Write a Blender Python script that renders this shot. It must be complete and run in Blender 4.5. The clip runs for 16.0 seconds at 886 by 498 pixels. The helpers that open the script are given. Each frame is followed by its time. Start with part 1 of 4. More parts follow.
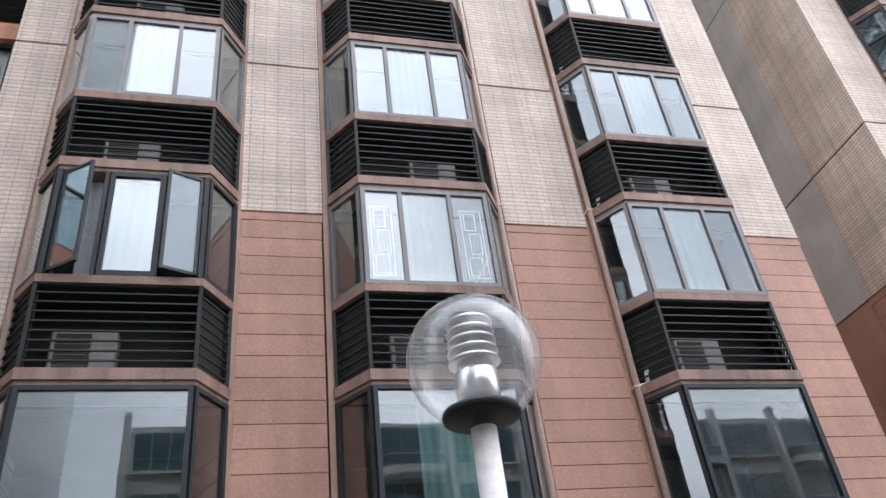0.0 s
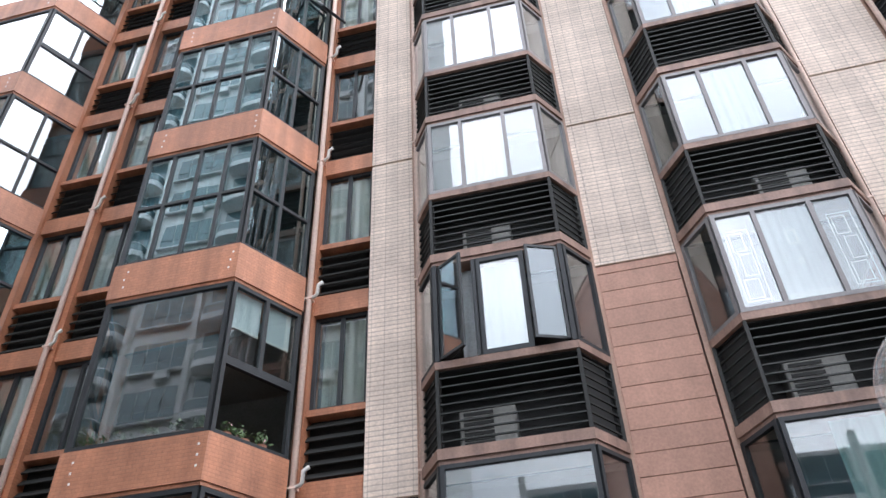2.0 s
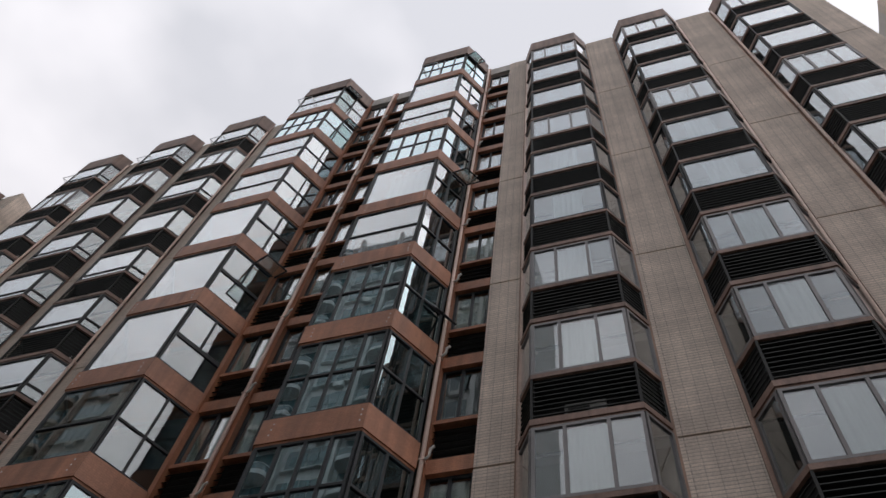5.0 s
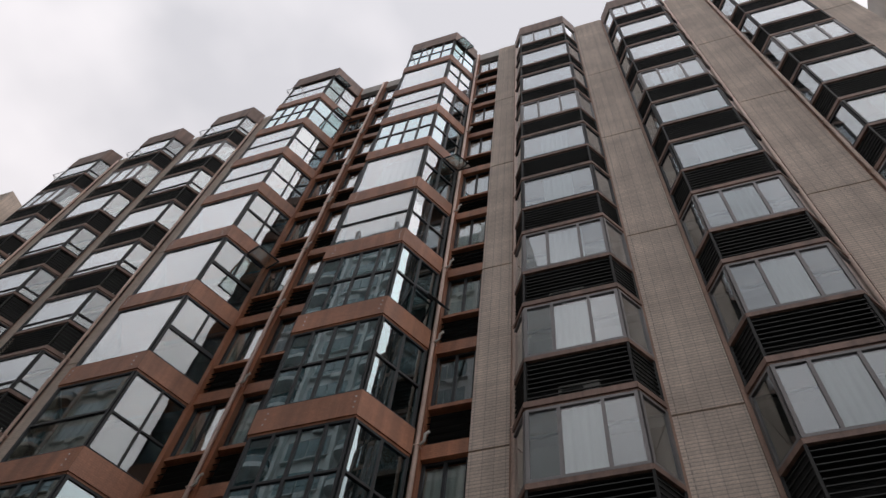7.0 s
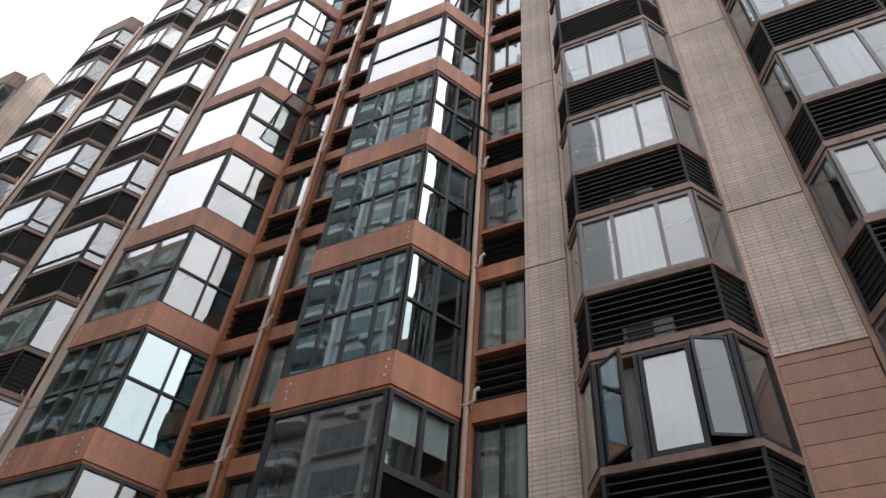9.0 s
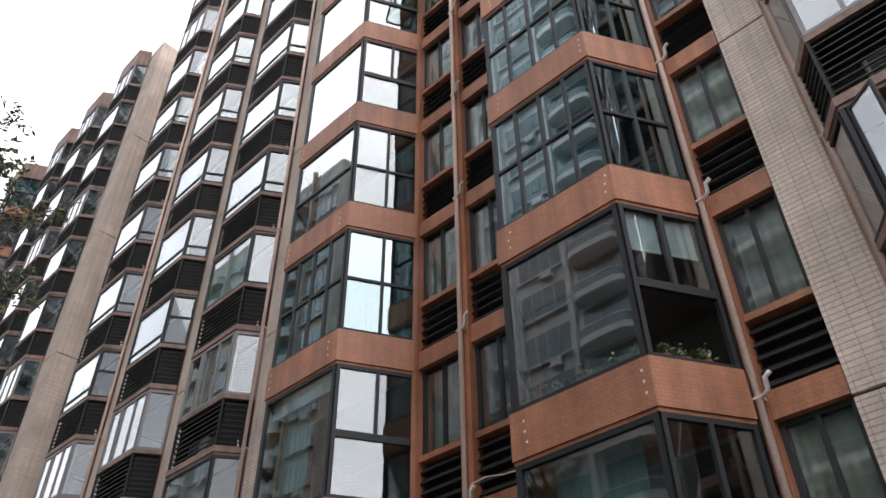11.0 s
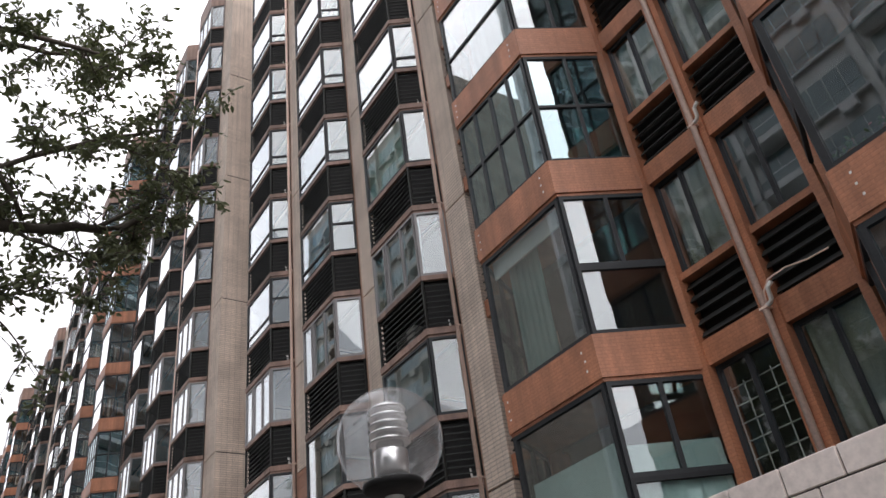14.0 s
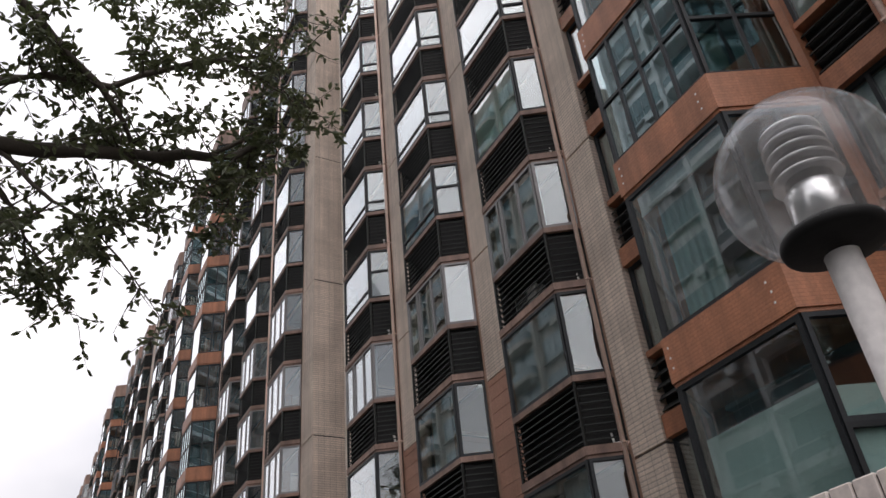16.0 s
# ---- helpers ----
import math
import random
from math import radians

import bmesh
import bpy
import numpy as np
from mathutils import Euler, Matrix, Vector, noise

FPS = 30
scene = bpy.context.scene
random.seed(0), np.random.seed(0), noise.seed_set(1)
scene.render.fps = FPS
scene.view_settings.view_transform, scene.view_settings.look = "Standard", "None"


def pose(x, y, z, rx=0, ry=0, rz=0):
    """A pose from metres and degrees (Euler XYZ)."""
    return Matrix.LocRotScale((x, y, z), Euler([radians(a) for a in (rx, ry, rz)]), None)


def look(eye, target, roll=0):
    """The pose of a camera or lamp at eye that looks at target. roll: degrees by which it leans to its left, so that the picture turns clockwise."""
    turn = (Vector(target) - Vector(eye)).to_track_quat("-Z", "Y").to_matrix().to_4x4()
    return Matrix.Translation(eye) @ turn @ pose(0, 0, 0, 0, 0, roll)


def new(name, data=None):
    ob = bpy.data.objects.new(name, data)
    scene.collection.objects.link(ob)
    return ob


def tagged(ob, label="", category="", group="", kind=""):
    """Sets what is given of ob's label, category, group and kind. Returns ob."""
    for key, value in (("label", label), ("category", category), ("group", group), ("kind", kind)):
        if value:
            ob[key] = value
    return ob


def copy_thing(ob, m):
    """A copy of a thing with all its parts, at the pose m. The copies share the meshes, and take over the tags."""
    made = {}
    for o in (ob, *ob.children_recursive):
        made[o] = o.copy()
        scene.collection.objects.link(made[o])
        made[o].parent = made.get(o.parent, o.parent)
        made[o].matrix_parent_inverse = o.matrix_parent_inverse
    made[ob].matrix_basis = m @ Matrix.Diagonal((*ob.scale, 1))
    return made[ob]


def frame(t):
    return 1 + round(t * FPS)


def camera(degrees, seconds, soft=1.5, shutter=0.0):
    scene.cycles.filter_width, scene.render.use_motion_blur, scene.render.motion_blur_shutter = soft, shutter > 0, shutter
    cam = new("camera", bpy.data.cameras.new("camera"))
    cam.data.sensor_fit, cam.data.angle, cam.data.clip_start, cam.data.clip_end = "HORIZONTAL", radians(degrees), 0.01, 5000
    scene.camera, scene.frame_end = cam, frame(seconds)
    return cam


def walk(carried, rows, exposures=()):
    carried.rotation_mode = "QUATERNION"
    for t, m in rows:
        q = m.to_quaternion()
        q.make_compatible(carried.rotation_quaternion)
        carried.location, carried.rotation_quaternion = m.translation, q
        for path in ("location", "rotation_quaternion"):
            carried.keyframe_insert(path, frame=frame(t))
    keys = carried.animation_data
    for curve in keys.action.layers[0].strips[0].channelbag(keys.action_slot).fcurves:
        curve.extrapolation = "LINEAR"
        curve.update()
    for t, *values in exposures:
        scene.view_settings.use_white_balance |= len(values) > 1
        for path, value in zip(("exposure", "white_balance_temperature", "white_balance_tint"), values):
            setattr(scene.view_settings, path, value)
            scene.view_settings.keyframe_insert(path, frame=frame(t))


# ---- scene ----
cam = camera(58.48, 16.0, soft=1.5)
# seconds, eye x y z, yaw, pitch, roll
PATH = [
    (0, 0.000, 0.000, 1.600, -13.034, 34.684, 6.292),
    (0.5, -0.077, -0.004, 1.608, -6.009, 35.899, 5.113),
    (1, -0.158, -0.036, 1.611, 1.330, 37.407, 3.816),
    (1.5, -0.235, -0.072, 1.607, 7.778, 38.252, 2.289),
    (2, -0.292, -0.141, 1.606, 13.825, 40.024, 2.152),
    (2.5, -0.324, -0.196, 1.621, 18.081, 43.449, 0.791),
    (3, -0.323, -0.223, 1.630, 19.044, 47.930, -1.365),
    (3.5, -0.297, -0.216, 1.631, 18.400, 52.075, -2.972),
    (4, -0.259, -0.168, 1.628, 17.885, 55.694, -4.240),
    (4.5, -0.223, -0.119, 1.616, 17.144, 59.119, -5.264),
    (5, -0.202, -0.090, 1.622, 16.636, 61.495, -5.689),
    (7.5, -0.125, 0.084, 1.642, 18.879, 59.738, -4.228),
    (8, -0.112, 0.147, 1.629, 20.961, 57.289, -4.955),
    (8.5, -0.141, 0.224, 1.606, 21.671, 54.560, -4.964),
    (9, -0.265, 0.328, 1.564, 24.567, 48.749, -3.841),
    (11.5, -1.743, 0.763, 1.564, 48.730, 37.708, 2.090),
    (12, -2.131, 0.802, 1.555, 52.732, 35.704, 4.098),
    (12.5, -2.616, 0.763, 1.562, 56.694, 35.050, 6.262),
    (13, -3.119, 0.696, 1.579, 57.841, 34.529, 7.414),
    (13.5, -3.614, 0.625, 1.595, 57.811, 33.987, 7.675),
    (14, -4.102, 0.590, 1.585, 57.585, 33.783, 6.943),
    (14.5, -4.556, 0.595, 1.585, 58.459, 33.506, 6.377),
    (15, -5.046, 0.622, 1.596, 61.491, 34.323, 5.496),
    (15.5, -5.523, 0.629, 1.608, 62.568, 34.672, 5.087),
    (16, -5.995, 0.629, 1.586, 62.519, 34.608, 4.908),
]
EXPOSURES = [(0.0, 1.5, 6050, 13), (2.0, 1.68, 6050, 13), (2.5, 0.95, 5950, 13), (3.0, 0.6, 5950, 14), (3.5, 0.1, 6200, 14), (5.0, -0.55, 6500, 14), (7.5, -0.6, 6650, 15), (8.5, -0.13, 6650, 15), (9.0, 0.45, 6600, 15), (11.5, 0.75, 6450, 14), (14.5, 0.65, 6550, 15), (16.0, 0.32, 6600, 15.5)]
walk(cam, [(t, pose(x, y, z, 90 + pitch, roll, yaw)) for t, x, y, z, yaw, pitch, roll in PATH], EXPOSURES)

# ---- world and light: a bright overcast sky ----
world = bpy.data.worlds.new("world")
scene.world = world
world.use_nodes = True
wn, wl = world.node_tree.nodes, world.node_tree.links
wn.clear()
w_out, w_bg = wn.new("ShaderNodeOutputWorld"), wn.new("ShaderNodeBackground")
w_sky = wn.new("ShaderNodeTexSky")
w_sky.sky_type, w_sky.sun_disc = "NISHITA", False
w_sky.sun_elevation, w_sky.sun_rotation = radians(41), radians(104)
w_dim = wn.new("ShaderNodeVectorMath")
w_dim.operation = "SCALE"
w_dim.inputs["Scale"].default_value = 0.10
w_tc, w_map = wn.new("ShaderNodeTexCoord"), wn.new("ShaderNodeMapping")
w_map.inputs["Scale"].default_value = (1.0, 1.0, 1.6)
w_noise = wn.new("ShaderNodeTexNoise")
w_noise.inputs["Scale"].default_value, w_noise.inputs["Detail"].default_value = 1.7, 5.0
w_noise.inputs["Roughness"].default_value = 0.42
w_ramp = wn.new("ShaderNodeValToRGB")
w_ramp.color_ramp.elements[0].position, w_ramp.color_ramp.elements[0].color = 0.41, (0.66, 0.68, 0.71, 1)
w_ramp.color_ramp.elements[1].position, w_ramp.color_ramp.elements[1].color = 0.57, (1.14, 1.13, 1.14, 1)
w_mix = wn.new("ShaderNodeMix")
w_mix.data_type = "RGBA"
w_mix.inputs["Factor"].default_value = 0.93
wl.new(w_tc.outputs["Generated"], w_map.inputs["Vector"])
wl.new(w_map.outputs["Vector"], w_noise.inputs["Vector"])
wl.new(w_noise.outputs["Fac"], w_ramp.inputs["Fac"])
wl.new(w_sky.outputs["Color"], w_dim.inputs[0])
wl.new(w_dim.outputs["Vector"], w_mix.inputs["A"])
wl.new(w_ramp.outputs["Color"], w_mix.inputs["B"])
w_sep, w_grad, w_scale = wn.new("ShaderNodeSeparateXYZ"), wn.new("ShaderNodeMapRange"), wn.new("ShaderNodeVectorMath")
w_scale.operation = "SCALE"
# an overcast sky is three times as bright overhead as at the horizon
w_grad.inputs["To Min"].default_value, w_grad.inputs["To Max"].default_value = 0.54, 1.77
wl.new(w_tc.outputs["Generated"], w_sep.inputs["Vector"])
wl.new(w_sep.outputs["Z"], w_grad.inputs["Value"])
wl.new(w_grad.outputs["Result"], w_scale.inputs["Scale"])
wl.new(w_mix.outputs["Result"], w_scale.inputs[0])
wl.new(w_scale.outputs["Vector"], w_bg.inputs["Color"])
w_bg.inputs["Strength"].default_value = 1.0
wl.new(w_bg.outputs["Background"], w_out.inputs["Surface"])
sun = new("sun", bpy.data.lights.new("sun", "SUN"))
sun.data.energy, sun.data.angle, sun.data.color = 0.52, radians(47), (1.0, 0.98, 0.95)
sun.matrix_world = look((97, -24, 88), (0, 0, 0))

# ---- plan: wall plane, axis of the stair block, joint height, storey, roof ----
P, A, J, H, TOP = 8.949, -8.799, 8.541, 3.0, 28.15
PERIOD = 38.32
PIERS = ((5.396, 6.108), (8.766, 9.887), (12.627, 13.962), (16.66, 17.764))
BAYS = (7.437, 11.257, 15.311)
BOTTOM = -8.541


# ---- materials ----
def mat(name, color, rough=0.6, metal=0.0, vary=0.12, grain=30.0, stain=0.18, bump=0.15, spec=0.5, joint=None, upright=None, streak=0.0, per_object=0.0):
    m = bpy.data.materials.new(name)
    m.use_nodes = True
    n, l = m.node_tree.nodes, m.node_tree.links
    b = n["Principled BSDF"]
    b.inputs["Roughness"].default_value, b.inputs["Metallic"].default_value = rough, metal
    b.inputs["Specular IOR Level"].default_value = spec
    tc = n.new("ShaderNodeNewGeometry")

    def noise_tex(scale, detail, vector=None):
        t = n.new("ShaderNodeTexNoise")
        t.inputs["Scale"].default_value, t.inputs["Detail"].default_value = scale, detail
        l.new(vector or tc.outputs["Position"], t.inputs["Vector"])
        return t.outputs["Fac"]

    def scaled(fac, lo, hi):
        r = n.new("ShaderNodeMapRange")
        r.inputs["From Min"].default_value, r.inputs["From Max"].default_value = 0.3, 0.7
        r.inputs["To Min"].default_value, r.inputs["To Max"].default_value = lo, hi
        l.new(fac, r.inputs["Value"])
        return r.outputs["Result"]

    def times(a, c):
        x = n.new("ShaderNodeMath")
        x.operation = "MULTIPLY"
        l.new(a, x.inputs[0])
        if isinstance(c, float):
            x.inputs[1].default_value = c
        else:
            l.new(c, x.inputs[1])
        return x.outputs[0]

    fine, broad = noise_tex(grain, 4.0), noise_tex(0.9, 6.0)
    value = times(scaled(fine, 1 - vary, 1 + vary), scaled(broad, 1 - stain, 1 + stain * 0.6))
    if streak:
        mp = n.new("ShaderNodeMapping")
        mp.inputs["Scale"].default_value = (5.0, 5.0, 0.22)
        l.new(tc.outputs["Position"], mp.inputs["Vector"])
        value = times(value, scaled(noise_tex(1.0, 5.0, mp.outputs["Vector"]), 1 - streak, 1 + streak * 0.3))
    if per_object:
        oi = n.new("ShaderNodeObjectInfo")
        r = n.new("ShaderNodeMapRange")
        r.inputs["To Min"].default_value, r.inputs["To Max"].default_value = 1 - per_object, 1 + per_object
        l.new(oi.outputs["Random"], r.inputs["Value"])
        value = times(value, r.outputs["Result"])
    height = fine
    if joint:
        # fine tile courses: width, height, joint, darkness
        tw, th, tj, dark = joint
        xyz = n.new("ShaderNodeSeparateXYZ")
        l.new(tc.outputs["Position"], xyz.inputs["Vector"])
        add = n.new("ShaderNodeMath")
        l.new(xyz.outputs["X"], add.inputs[0])
        l.new(xyz.outputs["Y"], add.inputs[1])
        com = n.new("ShaderNodeCombineXYZ")
        l.new(add.outputs[0], com.inputs["X"])
        # courses are laid a little unevenly
        un = n.new("ShaderNodeMath")
        un.operation = "MULTIPLY_ADD"
        un.inputs[1].default_value = th * 0.5
        l.new(noise_tex(1.3, 2.0), un.inputs[0])
        l.new(xyz.outputs["Z"], un.inputs[2])
        l.new(un.outputs[0], com.inputs["Y"])
        br = n.new("ShaderNodeTexBrick")
        br.inputs["Scale"].default_value = 1.0
        br.inputs["Brick Width"].default_value, br.inputs["Row Height"].default_value = tw, th
        br.inputs["Mortar Size"].default_value, br.inputs["Mortar Smooth"].default_value = tj, 0.3
        br.inputs["Color1"].default_value, br.inputs["Color2"].default_value = (1, 1, 1, 1), (0.88, 0.88, 0.88, 1)
        br.inputs["Mortar"].default_value = (dark, dark, dark, 1)
        l.new(com.outputs["Vector"], br.inputs["Vector"])
        bw = n.new("ShaderNodeRGBToBW")
        l.new(br.outputs["Color"], bw.inputs["Color"])
        value = times(value, bw.outputs["Val"])
        height = bw.outputs["Val"]
        if upright:
            # fainter upright joints
            b2 = n.new("ShaderNodeTexBrick")
            b2.inputs["Scale"].default_value, b2.offset = 1.0, 0.0
            b2.inputs["Brick Width"].default_value, b2.inputs["Row Height"].default_value, b2.inputs["Mortar Size"].default_value = upright[0], 50.0, 0.009
            b2.inputs["Color1"].default_value = b2.inputs["Color2"].default_value = (1, 1, 1, 1)
            b2.inputs["Mortar"].default_value = (upright[1], upright[1], upright[1], 1)
            l.new(com.outputs["Vector"], b2.inputs["Vector"])
            w2 = n.new("ShaderNodeRGBToBW")
            l.new(b2.outputs["Color"], w2.inputs["Color"])
            value = times(value, w2.outputs["Val"])
    mul = n.new("ShaderNodeVectorMath")
    mul.operation = "SCALE"
    mul.inputs[0].default_value = color
    l.new(value, mul.inputs["Scale"])
    l.new(mul.outputs["Vector"], b.inputs["Base Color"])
    if bump:
        bp = n.new("ShaderNodeBump")
        bp.inputs["Strength"].default_value, bp.inputs["Distance"].default_value = bump, 0.01
        l.new(height, bp.inputs["Height"])
        l.new(bp.outputs["Normal"], b.inputs["Normal"])
    return m


def glass(name, tint, mirror, wave=0.05, rough=0.01, gloss=(0.94, 0.97, 1.0), slant=0.8):
    """Coated window glass: a share of mirror that grows with the slant, the rest see-through."""
    m = bpy.data.materials.new(name)
    m.use_nodes = True
    n, l = m.node_tree.nodes, m.node_tree.links
    n.remove(n["Principled BSDF"])
    out = n["Material Output"]
    tr, gl, mix = n.new("ShaderNodeBsdfTransparent"), n.new("ShaderNodeBsdfGlossy"), n.new("ShaderNodeMixShader")
    tr.inputs["Color"].default_value = (*tint, 1)
    gl.inputs["Color"].default_value, gl.inputs["Roughness"].default_value = (*gloss, 1), rough
    lw, pw, mr, oi, ad = n.new("ShaderNodeLayerWeight"), n.new("ShaderNodeMath"), n.new("ShaderNodeMapRange"), n.new("ShaderNodeObjectInfo"), n.new("ShaderNodeMath")
    lw.inputs["Blend"].default_value = 0.5
    pw.operation, pw.inputs[1].default_value = "POWER", 3.75
    l.new(lw.outputs["Facing"], pw.inputs[0])
    mr.inputs["To Min"].default_value, mr.inputs["To Max"].default_value = mirror * 0.75, mirror * 1.25
    l.new(oi.outputs["Random"], mr.inputs["Value"])
    sc = n.new("ShaderNodeMath")
    sc.operation, sc.inputs[1].default_value = "MULTIPLY", slant
    l.new(pw.outputs[0], sc.inputs[0])
    l.new(sc.outputs[0], ad.inputs[0])
    l.new(mr.outputs["Result"], ad.inputs[1])
    ad.use_clamp = True
    l.new(ad.outputs[0], mix.inputs["Fac"])
    geo, no, bp = n.new("ShaderNodeNewGeometry"), n.new("ShaderNodeTexNoise"), n.new("ShaderNodeBump")
    no.inputs["Scale"].default_value, no.inputs["Detail"].default_value = 1.6, 1.0
    bp.inputs["Strength"].default_value, bp.inputs["Distance"].default_value = wave, 0.05
    l.new(geo.outputs["Position"], no.inputs["Vector"])
    l.new(no.outputs["Fac"], bp.inputs["Height"])
    l.new(bp.outputs["Normal"], gl.inputs["Normal"])
    l.new(tr.outputs[0], mix.inputs[1])
    l.new(gl.outputs[0], mix.inputs[2])
    l.new(mix.outputs[0], out.inputs["Surface"])
    return m


M_TILE = mat("ribbed_tile", (0.82, 0.68, 0.57), 0.7, joint=(9.0, 0.075, 0.013, 0.68), upright=(0.20, 0.78), stain=0.2, streak=0.14, bump=1.0)
M_RENDER = mat("grey_render", (0.60, 0.565, 0.53), 0.85, stain=0.16, streak=0.10, bump=0.25)
M_CORE = mat("joint_core", (0.10, 0.09, 0.085), 0.9)
M_BROWN = mat("brown_panel", (0.46, 0.25, 0.18), 0.6, stain=0.16, streak=0.1, per_object=0.06)
M_TERRA = mat("terracotta_tile", (0.475, 0.195, 0.102), 0.5, joint=(0.15, 0.05, 0.006, 0.78), stain=0.28, streak=0.3, bump=0.5)
M_BEAM = mat("brown_paint", (0.29, 0.18, 0.138), 0.6, stain=0.35, streak=0.4)
M_JAMB = mat("jamb_paint", (0.47, 0.29, 0.21), 0.6, stain=0.25, streak=0.25)
M_SLAT = mat("louvre_metal", (0.022, 0.026, 0.024), 0.55, stain=0.3, spec=0.35)
M_POSTDARK = mat("screen_paint", (0.02, 0.021, 0.02), 0.6, spec=0.3)
# near black: the shade inside the slatted ledges is put into this colour
M_LEDGESHADE = mat("ledge_shade", (0.02, 0.02, 0.02), 0.9)
M_FRAME = mat("window_aluminium", (0.024, 0.027, 0.030), 0.5, per_object=0.3, spec=0.3)
M_GREY = mat("grey_aluminium", (0.21, 0.20, 0.20), 0.45, metal=0.2, per_object=0.15)
M_GLASS = glass("window_glass", (0.86, 0.91, 0.90), 0.11, wave=0.010, slant=1.35)
M_TEAL = glass("tinted_glass", (0.50, 0.66, 0.66), 0.25, wave=0.014, slant=1.7, gloss=(0.84, 0.96, 1.0))
def milky(name, clear, haze):
    """Clear plastic with a little haze in it and gloss that grows towards the rim."""
    m = glass(name, (clear, clear, clear), 0.06, wave=0.0, slant=0.55)
    n, l = m.node_tree.nodes, m.node_tree.links
    df, tl, m1, m2 = n.new("ShaderNodeBsdfDiffuse"), n.new("ShaderNodeBsdfTranslucent"), n.new("ShaderNodeMixShader"), n.new("ShaderNodeMixShader")
    df.inputs["Color"].default_value = tl.inputs["Color"].default_value = (0.9, 0.9, 0.9, 1)
    m2.inputs["Fac"].default_value = haze
    out = n["Material Output"]
    src = out.inputs["Surface"].links[0].from_socket
    l.new(df.outputs[0], m1.inputs[1])
    l.new(tl.outputs[0], m1.inputs[2])
    l.new(src, m2.inputs[1])
    l.new(m1.outputs[0], m2.inputs[2])
    l.new(m2.outputs[0], out.inputs["Surface"])
    return m


M_FROST = milky("frosted_tube", 0.88, 0.14)
M_GLOBE = milky("globe_plastic", 0.9, 0.10)
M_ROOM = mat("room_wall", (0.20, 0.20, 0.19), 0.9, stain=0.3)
M_CURTAIN = mat("curtain_cloth", (0.62, 0.65, 0.67), 0.9, stain=0.12, per_object=0.15)
M_GREEN = mat("green_curtain", (0.30, 0.44, 0.42), 0.9, stain=0.12, per_object=0.25)
# white units; their dimness behind the slats is put into this grey
M_AC = mat("shaded_casing", (0.20, 0.20, 0.185), 0.5, stain=0.15)
M_PIPE = mat("pipe_plastic", (0.84, 0.63, 0.53), 0.5, streak=0.15, stain=0.15)
M_WHITE = mat("white_plastic", (0.72, 0.70, 0.66), 0.45)
M_STONE = mat("pale_stone", (0.78, 0.69, 0.635), 0.7, per_object=0.08, stain=0.15)
M_POST = mat("white_post_paint", (0.70, 0.67, 0.65), 0.4, stain=0.2)
M_BLACK = mat("black_plastic", (0.014, 0.014, 0.014), 0.6, spec=0.2)
M_STEEL = mat("brushed_steel", (0.78, 0.78, 0.78), 0.28, metal=1.0, stain=0.05)
def leafy(name, color, through_colour, share):
    """Leaf skin that lets a share of the light shine through."""
    m = mat(name, color, 0.4, vary=0.45, stain=0.4)
    n, l = m.node_tree.nodes, m.node_tree.links
    tl, mix = n.new("ShaderNodeBsdfTranslucent"), n.new("ShaderNodeMixShader")
    tl.inputs["Color"].default_value = (*through_colour, 1)
    mix.inputs["Fac"].default_value = share
    l.new(n["Principled BSDF"].outputs[0], mix.inputs[1])
    l.new(tl.outputs[0], mix.inputs[2])
    l.new(mix.outputs[0], n["Material Output"].inputs["Surface"])
    return m


M_LEAF = leafy("leaf", (0.125, 0.14, 0.085), (0.16, 0.19, 0.07), 0.3)
M_BARK = mat("bark", (0.09, 0.075, 0.06), 0.9, stain=0.3, bump=0.6)
M_PAVE = mat("paving", (0.11, 0.107, 0.10), 0.8, joint=(0.4, 0.2, 0.006, 0.6))
M_TOWER = mat("tower_tile", (0.70, 0.72, 0.72), 0.7, stain=0.2, streak=0.15)
M_BRICKTOWER = mat("tower_brick", (0.33, 0.30, 0.26), 0.8, stain=0.3, streak=0.2)
M_TOWERGLASS = mat("tower_glass", (0.10, 0.17, 0.19), 0.1, spec=0.8)


# ---- mesh helpers ----
def obj(name, bm, material, parent=None, label=""):
    me = bpy.data.meshes.new(name)
    bmesh.ops.recalc_face_normals(bm, faces=bm.faces)
    bm.to_mesh(me)
    bm.free()
    me.materials.append(material)
    ob = new(name, me)
    if parent:
        ob.parent = parent
    if label:
        ob["label"] = label
    return ob


part = obj


def box(bm, x0, x1, y0, y1, z0, z1):
    v = [bm.verts.new((x, y, z)) for z in (z0, z1) for x, y in ((x0, y0), (x1, y0), (x1, y1), (x0, y1))]
    for f in ((0, 1, 2, 3), (4, 5, 6, 7), (0, 1, 5, 4), (1, 2, 6, 5), (2, 3, 7, 6), (3, 0, 4, 7)):
        bm.faces.new([v[i] for i in f])
    return bm


def bevelled(bm, width=0.008, segments=1):
    bmesh.ops.recalc_face_normals(bm, faces=bm.faces)
    bmesh.ops.bevel(bm, geom=bm.edges[:], offset=width, segments=segments, affect="EDGES")
    return bm


def prism(bm, poly, z0, z1):
    lo, hi = [bm.verts.new((x, y, z0)) for x, y in poly], [bm.verts.new((x, y, z1)) for x, y in poly]
    bm.faces.new(lo)
    bm.faces.new(hi)
    for i in range(len(poly)):
        k = (i + 1) % len(poly)
        bm.faces.new((lo[i], lo[k], hi[k], hi[i]))
    return bm


